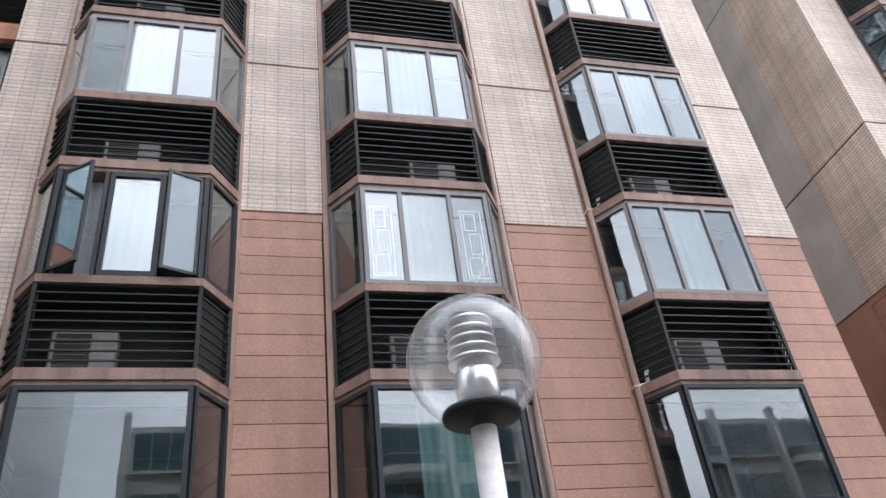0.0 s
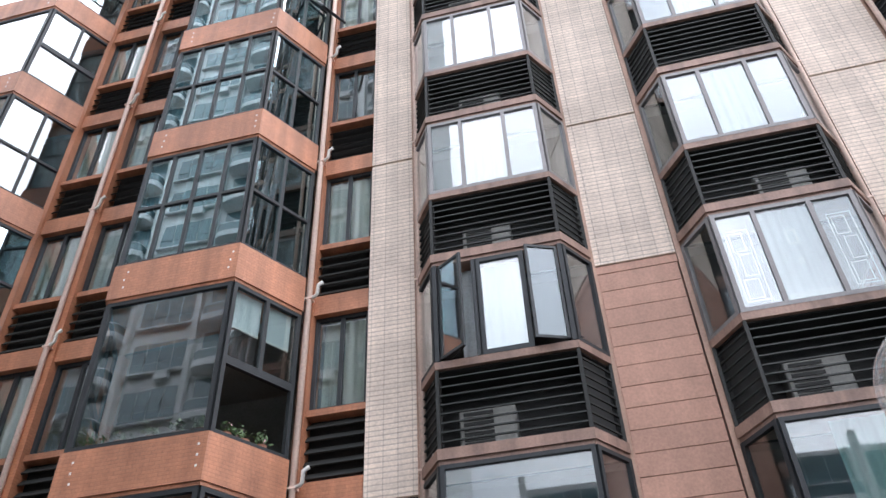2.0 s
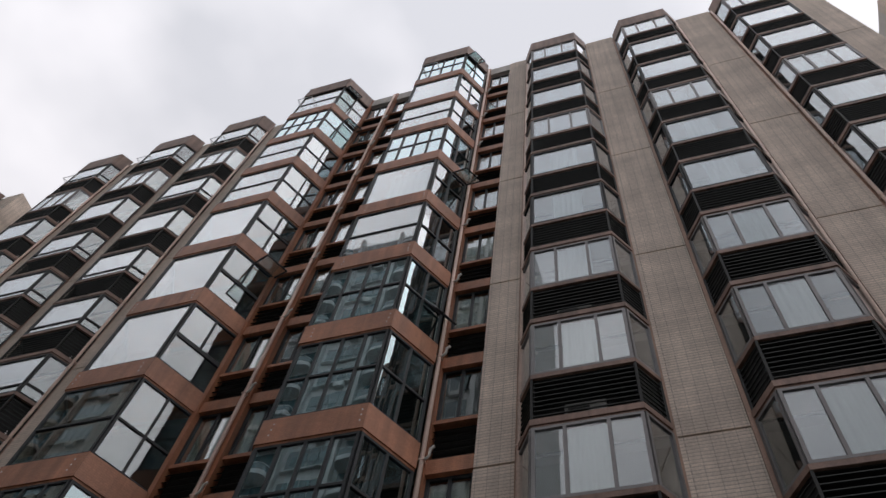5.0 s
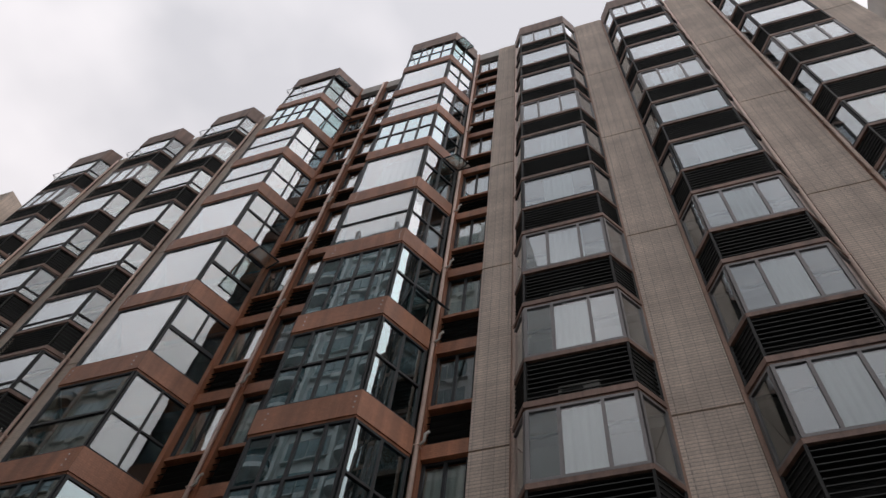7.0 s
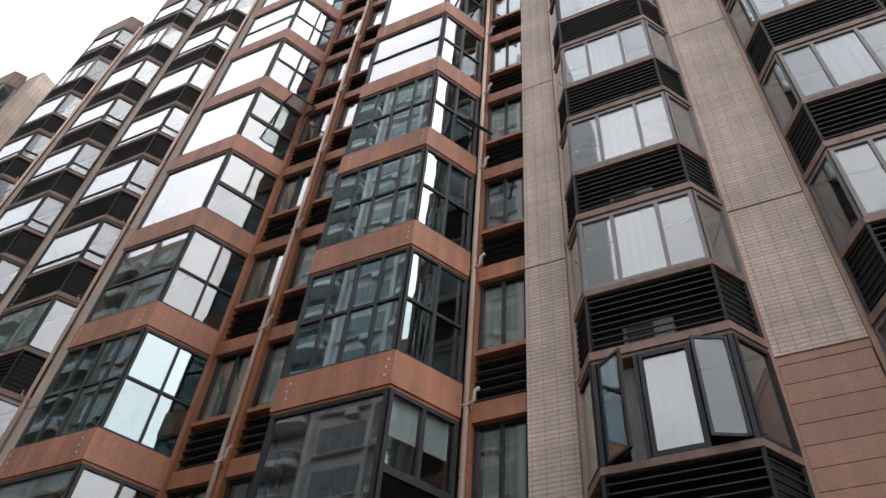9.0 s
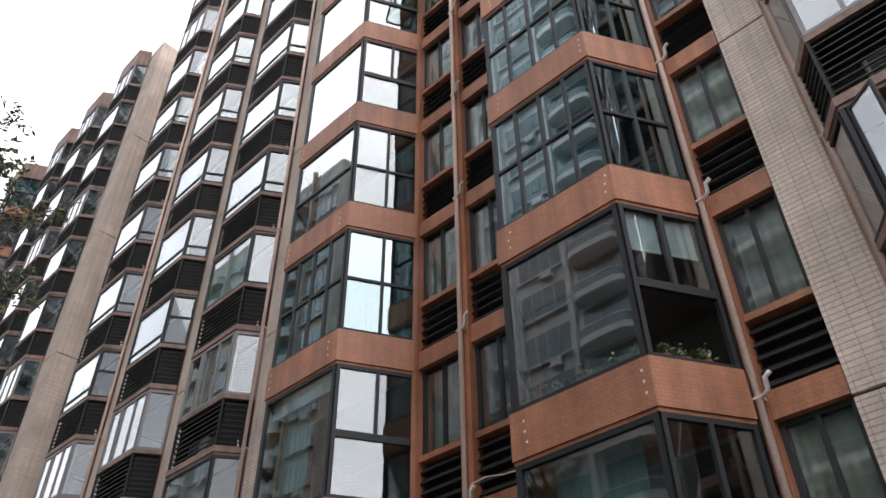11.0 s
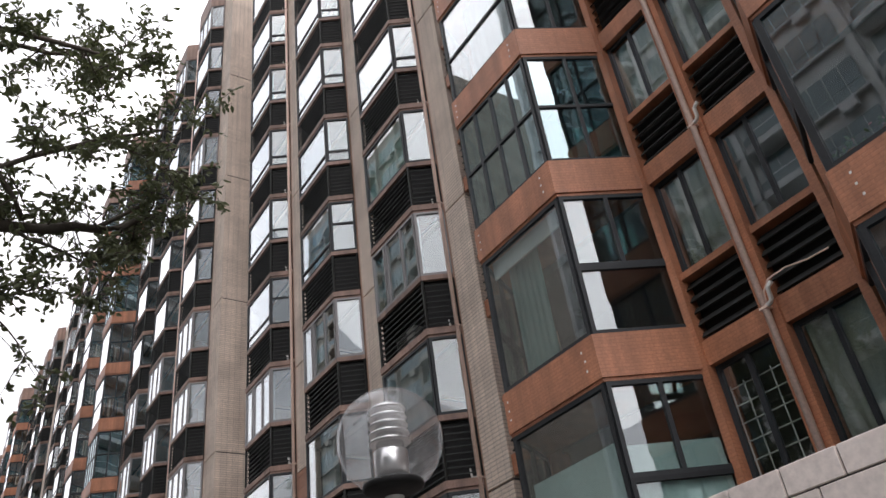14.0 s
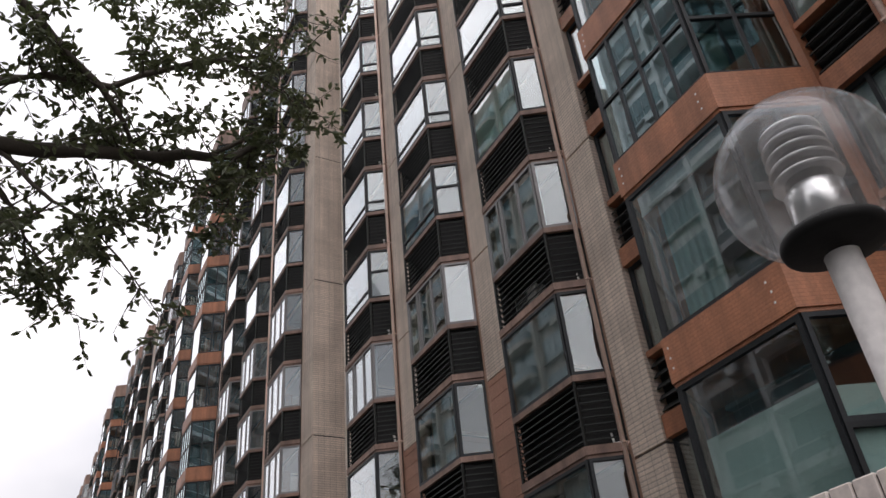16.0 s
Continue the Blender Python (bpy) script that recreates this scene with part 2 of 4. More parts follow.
def strip(bm, p, q, z0, z1, thick, out=0.0, trim=0.0):
    """An upright board from plan point p to q, thick to both sides, shifted outward by out."""
    p, q = Vector(p), Vector(q)
    d = (q - p).normalized()
    n = Vector((d.y, -d.x))
    p, q = p + d * trim + n * out, q - d * trim + n * out
    a = n * thick / 2
    poly = [tuple(p - a), tuple(q - a), tuple(q + a), tuple(p + a)]
    return prism(bm, poly, z0, z1)


def tube(bm, points, radius, sides=10):
    rings = []
    for i, c in enumerate(points):
        c = Vector(c)
        d = (Vector(points[min(i + 1, len(points) - 1)]) - Vector(points[max(i - 1, 0)])).normalized()
        u = d.cross(Vector((0.31, 0.95, 0.11))).normalized()
        w = d.cross(u)
        r = radius[i] if isinstance(radius, (list, tuple)) else radius
        rings.append([bm.verts.new(c + (u * math.cos(s) + w * math.sin(s)) * r) for s in (2 * math.pi * k / sides for k in range(sides))])
    for a, b in zip(rings, rings[1:]):
        for k in range(sides):
            bm.faces.new((a[k], a[(k + 1) % sides], b[(k + 1) % sides], b[k]))
    bm.faces.new(rings[0])
    bm.faces.new(rings[-1])
    return bm


def lathe(bm, profile, sides=32):
    rings = [[bm.verts.new((r * math.cos(2 * math.pi * k / sides), r * math.sin(2 * math.pi * k / sides), z)) for k in range(sides)] for r, z in profile]
    for a, b in zip(rings, rings[1:]):
        for k in range(sides):
            bm.faces.new((a[k], a[(k + 1) % sides], b[(k + 1) % sides], b[k]))
    bm.faces.new(rings[0])
    bm.faces.new(rings[-1])
    return bm


def smooth(ob):
    for f in ob.data.polygons:
        f.use_smooth = True
    return ob


def empty(name):
    return new(name)


def grown(poly, s):
    """The open plan line moved outward by s."""
    out = []
    for i, p in enumerate(poly):
        n = Vector((0, 0))
        for a, b in ((i - 1, i), (i, i + 1)):
            if 0 <= a and b < len(poly):
                d = (Vector(poly[b]) - Vector(poly[a])).normalized()
                n += Vector((d.y, -d.x))
        n.normalize()
        out.append((p[0] + n.x * s, p[1] + n.y * s))
    return out


# ---- one storey of a three-sided bay ----
BAY = [(-1.26, 0.0), (-0.91, -0.54), (0.91, -0.54), (1.26, 0.0)]
WINDOW_Z = (1.50, 3.09)


def mullioned(parent, p, q, z0, z1, uprights, rails, frame_mat, glass_mat, bar=0.055, far=False, rail_from=0.0, rail_to=1.0, sink=None):
    """Glazing between plan points p and q: panes of their own and frame bars. uprights and rails: fractions of width and height."""
    p, q = Vector(p), Vector(q)
    xs = [0.0, *uprights, 1.0]
    bm = bmesh.new() if sink is None else sink
    for f in xs:
        c = p.lerp(q, f)
        d = (q - p).normalized() * bar / 2
        c = c + d if f == 0.0 else (c - d if f == 1.0 else c)
        strip(bm, c - d, c + d, z0, z1, 0.07)
    for r in (0.0, *rails, 1.0):
        z = z0 + (z1 - z0) * r
        z = min(max(z, z0 + bar / 2), z1 - bar / 2)
        a, b = (p, q) if r in (0.0, 1.0) else (p.lerp(q, rail_from), p.lerp(q, rail_to))
        strip(bm, a, b, z - bar / 2, z + bar / 2, 0.066, trim=0.002)
    if sink is None:
        parent = part("window_frame", bm, frame_mat, parent)
    zs = [0.0, *rails, 1.0]
    cells = [(a, b) for a, b in zip(xs, xs[1:])]
    if far:
        bm = bmesh.new()
        strip(bm, p, q, z0 + 0.02, z1 - 0.02, 0.012, trim=0.02)
        part("pane", bm, glass_mat, parent)
        return
    if glass_mat is None:
        return
    for a, b in cells:
        for c, e in zip(zs, zs[1:]):
            bm = bmesh.new()
            strip(bm, p.lerp(q, a), p.lerp(q, b), z0 + (z1 - z0) * c + 0.01, z0 + (z1 - z0) * e - 0.01, 0.012, trim=0.012)
            part("pane", bm, glass_mat, parent)


def casement(parent, hinge, width, turn, z0, z1, fm):
    """An opened sash that swings out from its hinge, with a stay at its foot."""
    a = radians(turn)
    q = (hinge[0] + width * math.cos(a), hinge[1] + width * math.sin(a))
    bm = bmesh.new()
    h, e = Vector(hinge), Vector(q)
    d = (e - h).normalized()
    for c in (h + d * 0.02, e - d * 0.02):
        strip(bm, c - d * 0.02, c + d * 0.02, z0, z1, 0.04)
    for z in (z0, z1 - 0.04):
        strip(bm, h, e, z, z + 0.04, 0.038, trim=0.002)
    sash = part("sash", bm, fm, parent, "opened casement sash")
    bm = bmesh.new()
    strip(bm, h, e, z0 + 0.03, z1 - 0.03, 0.012, trim=0.03)
    part("pane", bm, M_GLASS, sash)
    part("stay", tube(bmesh.new(), [(hinge[0] + 0.16, hinge[1] + 0.02, z0 + 0.02), (q[0], q[1] + 0.03, z0 + 0.02)], 0.009, 6), M_FRAME, sash)


def awning(parent, p, q, z_top, height, turn, fm):
    """A top-hung sash pushed out at its foot."""
    p, q = Vector((*p, 0)), Vector((*q, 0))
    d = (q - p).normalized()
    n = Vector((d.y, -d.x, 0))
    down = Vector((0, 0, -math.cos(radians(turn)))) + n * math.sin(radians(turn))
    top0, top1 = p + n * 0.05 + Vector((0, 0, z_top)), q + n * 0.05 + Vector((0, 0, z_top))
    foot0, foot1 = top0 + down * height, top1 + down * height
    bm = bmesh.new()
    for a, b in ((top0, top1), (foot0, foot1), (top0, foot0), (top1, foot1)):
        tube(bm, [a, b], 0.026, 4)
    sash = part("sash", bm, fm, parent, "pushed-out top-hung sash")
    bm = bmesh.new()
    w = down.cross(d).normalized() * 0.005
    c = [top0, top1, foot1, foot0]
    lo, hi = [bm.verts.new(v - w) for v in c], [bm.verts.new(v + w) for v in c]
    bm.faces.new(lo)
    bm.faces.new(hi)
    for i in range(4):
        bm.faces.new((lo[i], lo[(i + 1) % 4], hi[(i + 1) % 4], hi[i]))
    part("pane", bm, M_GLASS, sash)


def build_bay(style, far=False):
    """Slab edge, slatted screen, sill and window of one storey; the origin lies on the wall plane at the joint height."""
    bay = empty("bay_window")
    sink = bmesh.new() if far else None
    bm = bmesh.new()
    prism(bm, grown(BAY, 0.05), 0.15, 0.29)
    prism(bm, grown(BAY, 0.02), 0.09, 0.148)
    part("slab_edge", bm, M_BEAM, bay)
    bm = bmesh.new()
    prism(bm, grown(BAY, 0.035), 1.39, 1.50)
    part("sill", bm, M_BEAM, bay)
    bm = bmesh.new()
    for i in range(4):
        x, y = BAY[i]
        y = min(y, -0.02)
        box(bm, x - 0.022, x + 0.022, y - 0.02, y + 0.024, 0.292, 1.388)
    if far:
        joined = bm
    else:
        part("screen_post", bm, M_POSTDARK, bay)
        joined = bmesh.new()
    for f in range(3):
        for k in range(8):
            z = 0.385 + k * 0.124
            bm = joined if far else bmesh.new()
            strip(bm, BAY[f], BAY[f + 1], z, z + 0.018, 0.026, trim=0.03)
            if not far:
                part("slat", bm, M_SLAT, bay)
    if far:
        part("slats", joined, M_SLAT, bay)
    else:
        joined.free()
    # back and added sheets, with the shade behind the slats in their colour
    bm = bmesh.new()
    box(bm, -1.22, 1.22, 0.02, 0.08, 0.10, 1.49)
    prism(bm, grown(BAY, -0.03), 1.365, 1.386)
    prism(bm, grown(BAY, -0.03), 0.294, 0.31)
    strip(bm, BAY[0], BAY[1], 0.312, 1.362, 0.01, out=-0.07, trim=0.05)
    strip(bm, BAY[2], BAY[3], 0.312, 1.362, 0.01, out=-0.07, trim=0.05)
    part("ledge_back", bm, M_LEDGESHADE, bay)
    z0, z1 = WINDOW_Z
    fm = M_GREY if style in (0, 3) else M_FRAME
    flank = [0.55] if style == 4 else []
    mullioned(bay, BAY[0], BAY[1], z0, z1, [], [0.24] if style == 2 else flank, fm, M_GLASS, far=far, sink=sink)
    if style == 3:
        mullioned(bay, BAY[1], BAY[2], z0, z1, [0.28, 0.34, 0.68], [], fm, M_GLASS, far=far, sink=sink)
    elif style == 0:
        mullioned(bay, BAY[1], BAY[2], z0, z1, [0.30, 0.69], [], fm, M_GLASS, bar=0.06, far=far, sink=sink)
    elif style == 5:
        z0, z1 = z0 + 0.004, z1 - 0.004
        mullioned(bay, (-0.36, -0.54), (0.38, -0.54), z0, z1, [0.12], [], fm, M_GLASS, bar=0.07)
        for hinge, turn in (((-0.84, -0.54), -36), ((0.84, -0.54), -157)):
            casement(bay, hinge, 0.46, turn, z0 + 0.03, z1 - 0.03, fm)
        part("window_frame", box(box(bmesh.new(), -0.92, -0.86, -0.575, -0.505, z0, z1), 0.86, 0.92, -0.575, -0.505, z0, z1), fm, bay)
    elif style == 1:
        mullioned(bay, BAY[1], BAY[2], z0, z1, [], [], fm, M_GLASS, far=far, sink=sink)
    else:
        mullioned(bay, BAY[1], BAY[2], z0, z1, [], [0.2], fm, M_GLASS, far=far, sink=sink)
    mullioned(bay, BAY[2], BAY[3], z0, z1, [], [0.24] if style == 2 else flank, fm, M_GLASS, far=far, sink=sink)
    if far:
        part("window_frame", sink, fm, bay)
    return bay


def build_balcony(s, style, far=False):
    """One glazed balcony storey; s is the side of the axis on which it stands."""
    line = [(1.15, 0.08), (1.826, -1.197), (3.812, -1.197), (4.40, -0.14)]
    if s < 0:
        line = [(-x, y) for x, y in reversed(line)]
    thing = empty("balcony")
    sink = bmesh.new() if far else None
    bm = bmesh.new()
    prism(bm, grown(line, 0.03), 0.03, 0.655)
    prism(bm, grown(line, 0.0), -0.02, 0.028)
    part("parapet", bm, M_TERRA, thing)
    z0, z1 = 0.66, 2.975
    faces = list(zip(line, line[1:]))
    inset = [[Vector(v) for v in pair] for pair in zip(grown(line, -0.04), grown(line, -0.04)[1:])]
    inner = 0 if s > 0 else 2
    for i, (p, q) in enumerate(inset):
        front = i == 1
        if style == 0:
            mullioned(thing, p, q, z0, z1, [0.25, 0.5, 0.75] if front else [0.5], [0.5], M_FRAME, M_TEAL, far=far, sink=sink)
        elif style == 1:
            mullioned(thing, p, q, z0, z1, [] if front else [0.5], [] if front else [0.52], M_FRAME, M_GLASS, bar=0.07, far=far, sink=sink)
        elif style == 2:
            mullioned(thing, p, q, z0, z1, [] if front else [0.5], [0.46], M_FRAME, M_GLASS, far=far, sink=sink)
        elif front:
            mullioned(thing, p, q, z0, z1, [], [], M_FRAME, M_GLASS, bar=0.065, far=far, sink=sink)
        else:
            mid = z0 + (z1 - z0) * 0.46
            opened = s > 0 and i == 2 and not far
            mullioned(thing, p, q, z0, mid, [], [], M_FRAME, None if opened else M_GLASS, bar=0.06, far=far, sink=sink)
            mullioned(thing, p, q, mid, z1, [0.5], [], M_FRAME, M_GLASS, bar=0.06, far=far, sink=sink)
    if far:
        part("window_frame", sink, M_FRAME, thing)
    return thing


def build_narrow(width, far=False):
    """One storey of a narrow window with a slatted opening below; the origin is the middle of its width."""
    thing = empty("narrow_window")
    w = width / 2
    bm = bmesh.new()
    box(bm, -w, w, 0.0, 0.25, 0.05, 0.40)
    part("beam", bm, M_TERRA, thing)
    bm = bmesh.new()
    box(bm, -w, w, 0.02, 0.25, 1.36, 1.46)
    part("sill", bm, M_TERRA, thing)
    # back of the opening, its shade put into the colour
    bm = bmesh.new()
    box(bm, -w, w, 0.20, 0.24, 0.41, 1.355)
    part("ledge_back", bm, M_LEDGESHADE, thing)
    joined = bmesh.new()
    for k in range(5):
        z = 0.47 + k * 0.18
        bm = joined if far else bmesh.new()
        prism_pts = [(0.05, z), (0.07, z - 0.01), (0.15, z + 0.09), (0.13, z + 0.10)]
        a = [bm.verts.new((-w, y, zz)) for y, zz in prism_pts]
        b = [bm.verts.new((w, y, zz)) for y, zz in prism_pts]
        bm.faces.new(a)
        bm.faces.new(b)
        for i in range(4):
            bm.faces.new((a[i], a[(i + 1) % 4], b[(i + 1) % 4], b[i]))
        if not far:
            part("slat", bm, M_POSTDARK, thing)
    if far:
        part("slats", joined, M_POSTDARK, thing)
    else:
        joined.free()
    mullioned(thing, (-w, 0.14), (w, 0.14), 1.46, 3.05, [0.5], [], M_FRAME, M_GLASS, bar=0.06, far=far)
    return thing


def build_air_conditioner():
    unit = empty("air_conditioner")
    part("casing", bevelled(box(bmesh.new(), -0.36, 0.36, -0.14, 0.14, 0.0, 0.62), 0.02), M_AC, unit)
    bm = bmesh.new()
    for k in range(8):
        box(bm, -0.30, 0.08, -0.150, -0.1415, 0.04 + 0.068 * k, 0.088 + 0.068 * k)
    part("vent_grille", bm, M_POSTDARK, unit, "dark fan grille")
    return unit


def build_curtain(width, material, height=1.52, label="pleated cloth curtain hanging behind the bay window"):
    bm = bmesh.new()
    n = 40
    rows = []
    for z in (0.03, 0.03 + height):
        rows.append([bm.verts.new((-width / 2 + width * i / n, 0.010 * math.sin(i * 0.9) + 0.008 * math.sin(i * 0.37), z)) for i in range(n + 1)])
    for i in range(n):
        bm.faces.new((rows[0][i], rows[0][i + 1], rows[1][i + 1], rows[1][i]))
    bmesh.ops.solidify(bm, geom=bm.faces[:], thickness=0.004)
    return tagged(obj("curtain", bm, material), label, "curtain", "curtains of the bays")


# ---- ground ----
bm = bmesh.new()
box(bm, -600, 600, -600, 600, -0.3, 0.0)
tagged(obj("ground", bm, M_PAVE), "pale concrete paving between the blocks", "ground", kind="structure")

LABEL_BAY = ("three-sided bay window over a black slatted ledge, brown sill and slab edge")
LABEL_BALCONY = ("glazed balcony with a terracotta tiled parapet and dark metal frames")
LABEL_NARROW = ("narrow window with brown beam and black slatted opening below")
rng = random.Random(7)


def pier(x0, x1, name, brown, far):
    """A wall pier in blocks parted by open joints; below the first joint some are clad in brown panels."""
    wall = tagged(obj(name, box(bmesh.new(), x0 + 0.02, x1 - 0.02, P + 0.06, P + 1.8, 0, J + TOP - 0.02), M_CORE), "tall wall pier clad in ribbed pale tiles", "wall", kind="structure")
    joints = [J + BOTTOM] + [J + H * k for k in range(-1, 9, 2)] + [J + TOP]
    if brown:
        joints = [J] + [j for j in joints if j > J]
    for a, b in zip(joints, joints[1:]):
        if a < 0:
            continue
        bm = bmesh.new()
        box(bm, x0, x1, P, P + 1.78, a + 0.024, b - 0.024)
        part("tile_panel", bm, M_TILE, wall)
    if brown:
        rows, h = 26, 0.30
        sheet = bmesh.new()
        for r in range(rows):
            z1 = J - 0.14 - r * h
            if z1 - h < 0.2:
                break
            bm = sheet if far else bmesh.new()
            box(bm, x0 + 0.015, x1 - 0.015, P + 0.008, P + 1.78, z1 - h + 0.0055, z1 - 0.0055)
            if not far:
                part("stone_panel", bm, M_BROWN, wall)
        if far:
            part("stone_panels", sheet, M_BROWN, wall)
        else:
            sheet.free()
        part("stone_band", box(bmesh.new(), x0, x1, P + 0.002, P + 1.78, J - 0.136, J - 0.012), M_BROWN, wall)
        part("stone_rim", box(bmesh.new(), x0 - 0.002, x0 + 0.012, P + 0.006, P + 1.0, 0.2, J - 0.14), M_BROWN, wall)
    return wall


def downpipe(x, y, far, way=1):
    """A downpipe with a clip and a short bent outlet at each storey."""
    thing = tagged(empty("downpipe"), "slim beige plastic downpipe with bent outlets at every storey", "pipe", "downpipes of the block")
    thing.location = (x, y, 0)
    smooth(part("pipe", tube(bmesh.new(), [(0, 0, 0.0), (0, 0, J + TOP - 0.4)], 0.045, 10), M_PIPE, thing))
    for k in range(-2, 9):
        z = J + H * k + 0.30
        if far:
            continue
        smooth(part("outlet", tube(bmesh.new(), [(0.0, 0.0, z), (way * 0.10, -0.03, z), (way * 0.15, -0.05, z + 0.03), (way * 0.16, -0.06, z + 0.18), (way * 0.24, -0.07, z + 0.22)], 0.029, 8), M_WHITE, thing))
        part("clip", box(bmesh.new(), -0.06, 0.06, -0.05, 0.08, z - 0.03, z + 0.0), M_PIPE, thing)
    return thing


proto = {}


def placed(key, build, label, category, group, m):
    if key not in proto:
        ob = tagged(build(), label, category, group)
        ob.matrix_basis = m
        proto[key] = ob
        return ob
    return copy_thing(proto[key], m)


def bay_style(side, i, k):
    if k == -2:
        return 1
    if side > 0:
        if k == -1:
            return 5 if i == 0 else 0
        return [0, 0, 0, 1, 1, 0, 1, 1, 0][k]
    return [1, 3, 1, 2, 2, 2, 1, 2, 0, 2][k + 1] if i == 0 else [1, 3, 4, 2, 2, 2, 2, 1, 0, 2][k + 1]


def block(axis, main, sides=(1, -1)):
    far = not main
    for s in sides:
        for i, (a, b) in enumerate(PIERS):
            x0, x1 = sorted((axis + s * a, axis + s * b))
            pier(x0, x1, "wall_pier", i > 0, far)
        for i, u in enumerate(BAYS):
            x = axis + s * u
            half = 1.36 if i else 1.33
            for q in (-1, 1):
                jx = sorted((x + q * 1.25, x + q * half))
                tagged(obj("bay_jamb", box(bmesh.new(), jx[0], jx[1], P + 0.01, P + 0.5, 0.0, J + TOP - 0.25), M_JAMB), "brown painted jamb beside the bay windows", "wall", kind="structure")
            for k in range(-2, 9):
                st = bay_style(s, i, k)
                placed(("bay", st, far), lambda: build_bay(st, far), LABEL_BAY, "bay window", "bay windows of the block", pose(x, P, J + H * k))
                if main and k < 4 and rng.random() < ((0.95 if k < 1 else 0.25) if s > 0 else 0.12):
                    placed("ac", build_air_conditioner, "white air conditioner unit, greyed for the shade behind the black slats", "air conditioner", "air conditioner units", pose(x + rng.uniform(-0.4, 0.3), P - 0.125, J + H * k + 0.312))
            bm = bmesh.new()
            prism(bm, [(x + c, P + d) for c, d in grown(BAY, 0.06)], J + 27.095, J + 28.27)
            tagged(obj("bay_roof", bm, M_BEAM), "brown slab that roofs the top bay window", "roof", "roof slabs of the bays")
        for k in range(-2, 9):
            st = ([3, 3, 0, 0, 0, 2, 1, 0, 2, 1, 0] if s > 0 else [3, 3, 0, 2, 3, 3, 1, 2, 2, 0, 2])[k + 2]
            placed(("balcony", s, st, far), lambda: build_balcony(s, st, far), LABEL_BALCONY, "balcony", "glazed balconies of the block", pose(axis, P, J + H * k))
            for u, w in ((4.95, 0.86), (0.61, 0.98)):
                placed(("narrow", u, far), lambda: build_narrow(w, far), LABEL_NARROW, "window", "narrow windows of the block", pose(axis + s * u, P + 0.03, J + H * k))
        line = [(1.15, 0.08), (1.826, -1.197), (3.812, -1.197), (4.40, -0.14)]
        line = [(x * s, y) for x, y in (line if s > 0 else reversed(line))]
        bm = bmesh.new()
        prism(bm, [(axis + x, P + y) for x, y in grown(line, 0.05)], J + 26.985, J + 28.14)
        tagged(obj("balcony_roof", bm, M_BEAM), "brown slab that roofs the top balcony", "roof", "roof slabs of the balconies")
        for u0, u1 in ((4.38, 4.52), (1.10, 1.22)):
            x0, x1 = sorted((axis + s * u0, axis + s * u1))
            tagged(obj("wall_post", box(bmesh.new(), x0, x1, P - 0.02, P + 0.4, 0, J + TOP - 0.02), M_TERRA), "narrow terracotta tiled wall post", "wall", kind="structure")
        downpipe(axis + s * 4.47, P - 0.085, far, s)
        downpipe(axis + s * 6.20, P - 0.065, far, s)
        downpipe(axis + s * 12.53, P - 0.065, far, -s)
        downpipe(axis + s * 14.04, P - 0.065, far, s)
    tagged(obj("wall_post", box(bmesh.new(), axis - 0.12, axis + 0.12, P - 0.02, P + 0.4, 0, J + TOP - 0.02), M_TERRA), "narrow terracotta tiled wall post", "wall", kind="structure")
    downpipe(axis, P - 0.085, far)
    w = PIERS[3][1] - 0.03
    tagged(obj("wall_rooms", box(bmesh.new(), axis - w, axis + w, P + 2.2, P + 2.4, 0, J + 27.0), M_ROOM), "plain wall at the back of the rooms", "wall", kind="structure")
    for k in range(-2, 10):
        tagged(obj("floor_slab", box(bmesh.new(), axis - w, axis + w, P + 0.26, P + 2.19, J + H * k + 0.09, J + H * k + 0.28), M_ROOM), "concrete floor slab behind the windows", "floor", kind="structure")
    tagged(obj("roof_parapet", box(bmesh.new(), axis - w, axis + w, P + 0.03, P + 0.25, J + 27.29, J + TOP - 0.012), M_RENDER), "low rendered parapet along the roof", "wall", kind="structure")
    tagged(obj("roof", box(bmesh.new(), axis - w, axis + w, P + 0.26, P + 12, J + 27.2, J + 27.35), M_RENDER), "flat concrete roof of the block", "roof", kind="structure")
    # end walls down the sides of the gaps, in two-storey lifts
    for s in (1, -1):
        x0, x1 = sorted((axis + s * 17.70, axis + s * 17.754))
        wall = tagged(obj("wall_end", box(bmesh.new(), *sorted((axis + s * 17.60, axis + s * 17.74)), P + 1.8, P + 12, 0, J + TOP), M_CORE), "tall grey end wall beside the gap", "wall", kind="structure")
        joints = [0, J - H, J] + [J + H * k for k in range(1, 9, 2)] + [J + TOP]
        for a, b in zip(joints, joints[1:]):
            part("stone_panel" if b <= J else "render_panel", box(bmesh.new(), x0, x1, P + 1.79, P + 12, a + 0.022, b - 0.022), M_BROWN if b <= J else M_RENDER, wall)


block(A, True)
for n in (1, 2, 3):
    block(A - n * PERIOD, False)
block(A + PERIOD, False, sides=(-1,))
for n in (0, 1, 2, -1):
    g = A - n * PERIOD - PERIOD / 2
    tagged(obj("wall_gap", box(bmesh.new(), g - 1.45, g + 1.45, P + 6.0, P + 6.3, 0, J + TOP), M_RENDER), "grey rendered wall at the back of the gap", "wall", kind="structure")

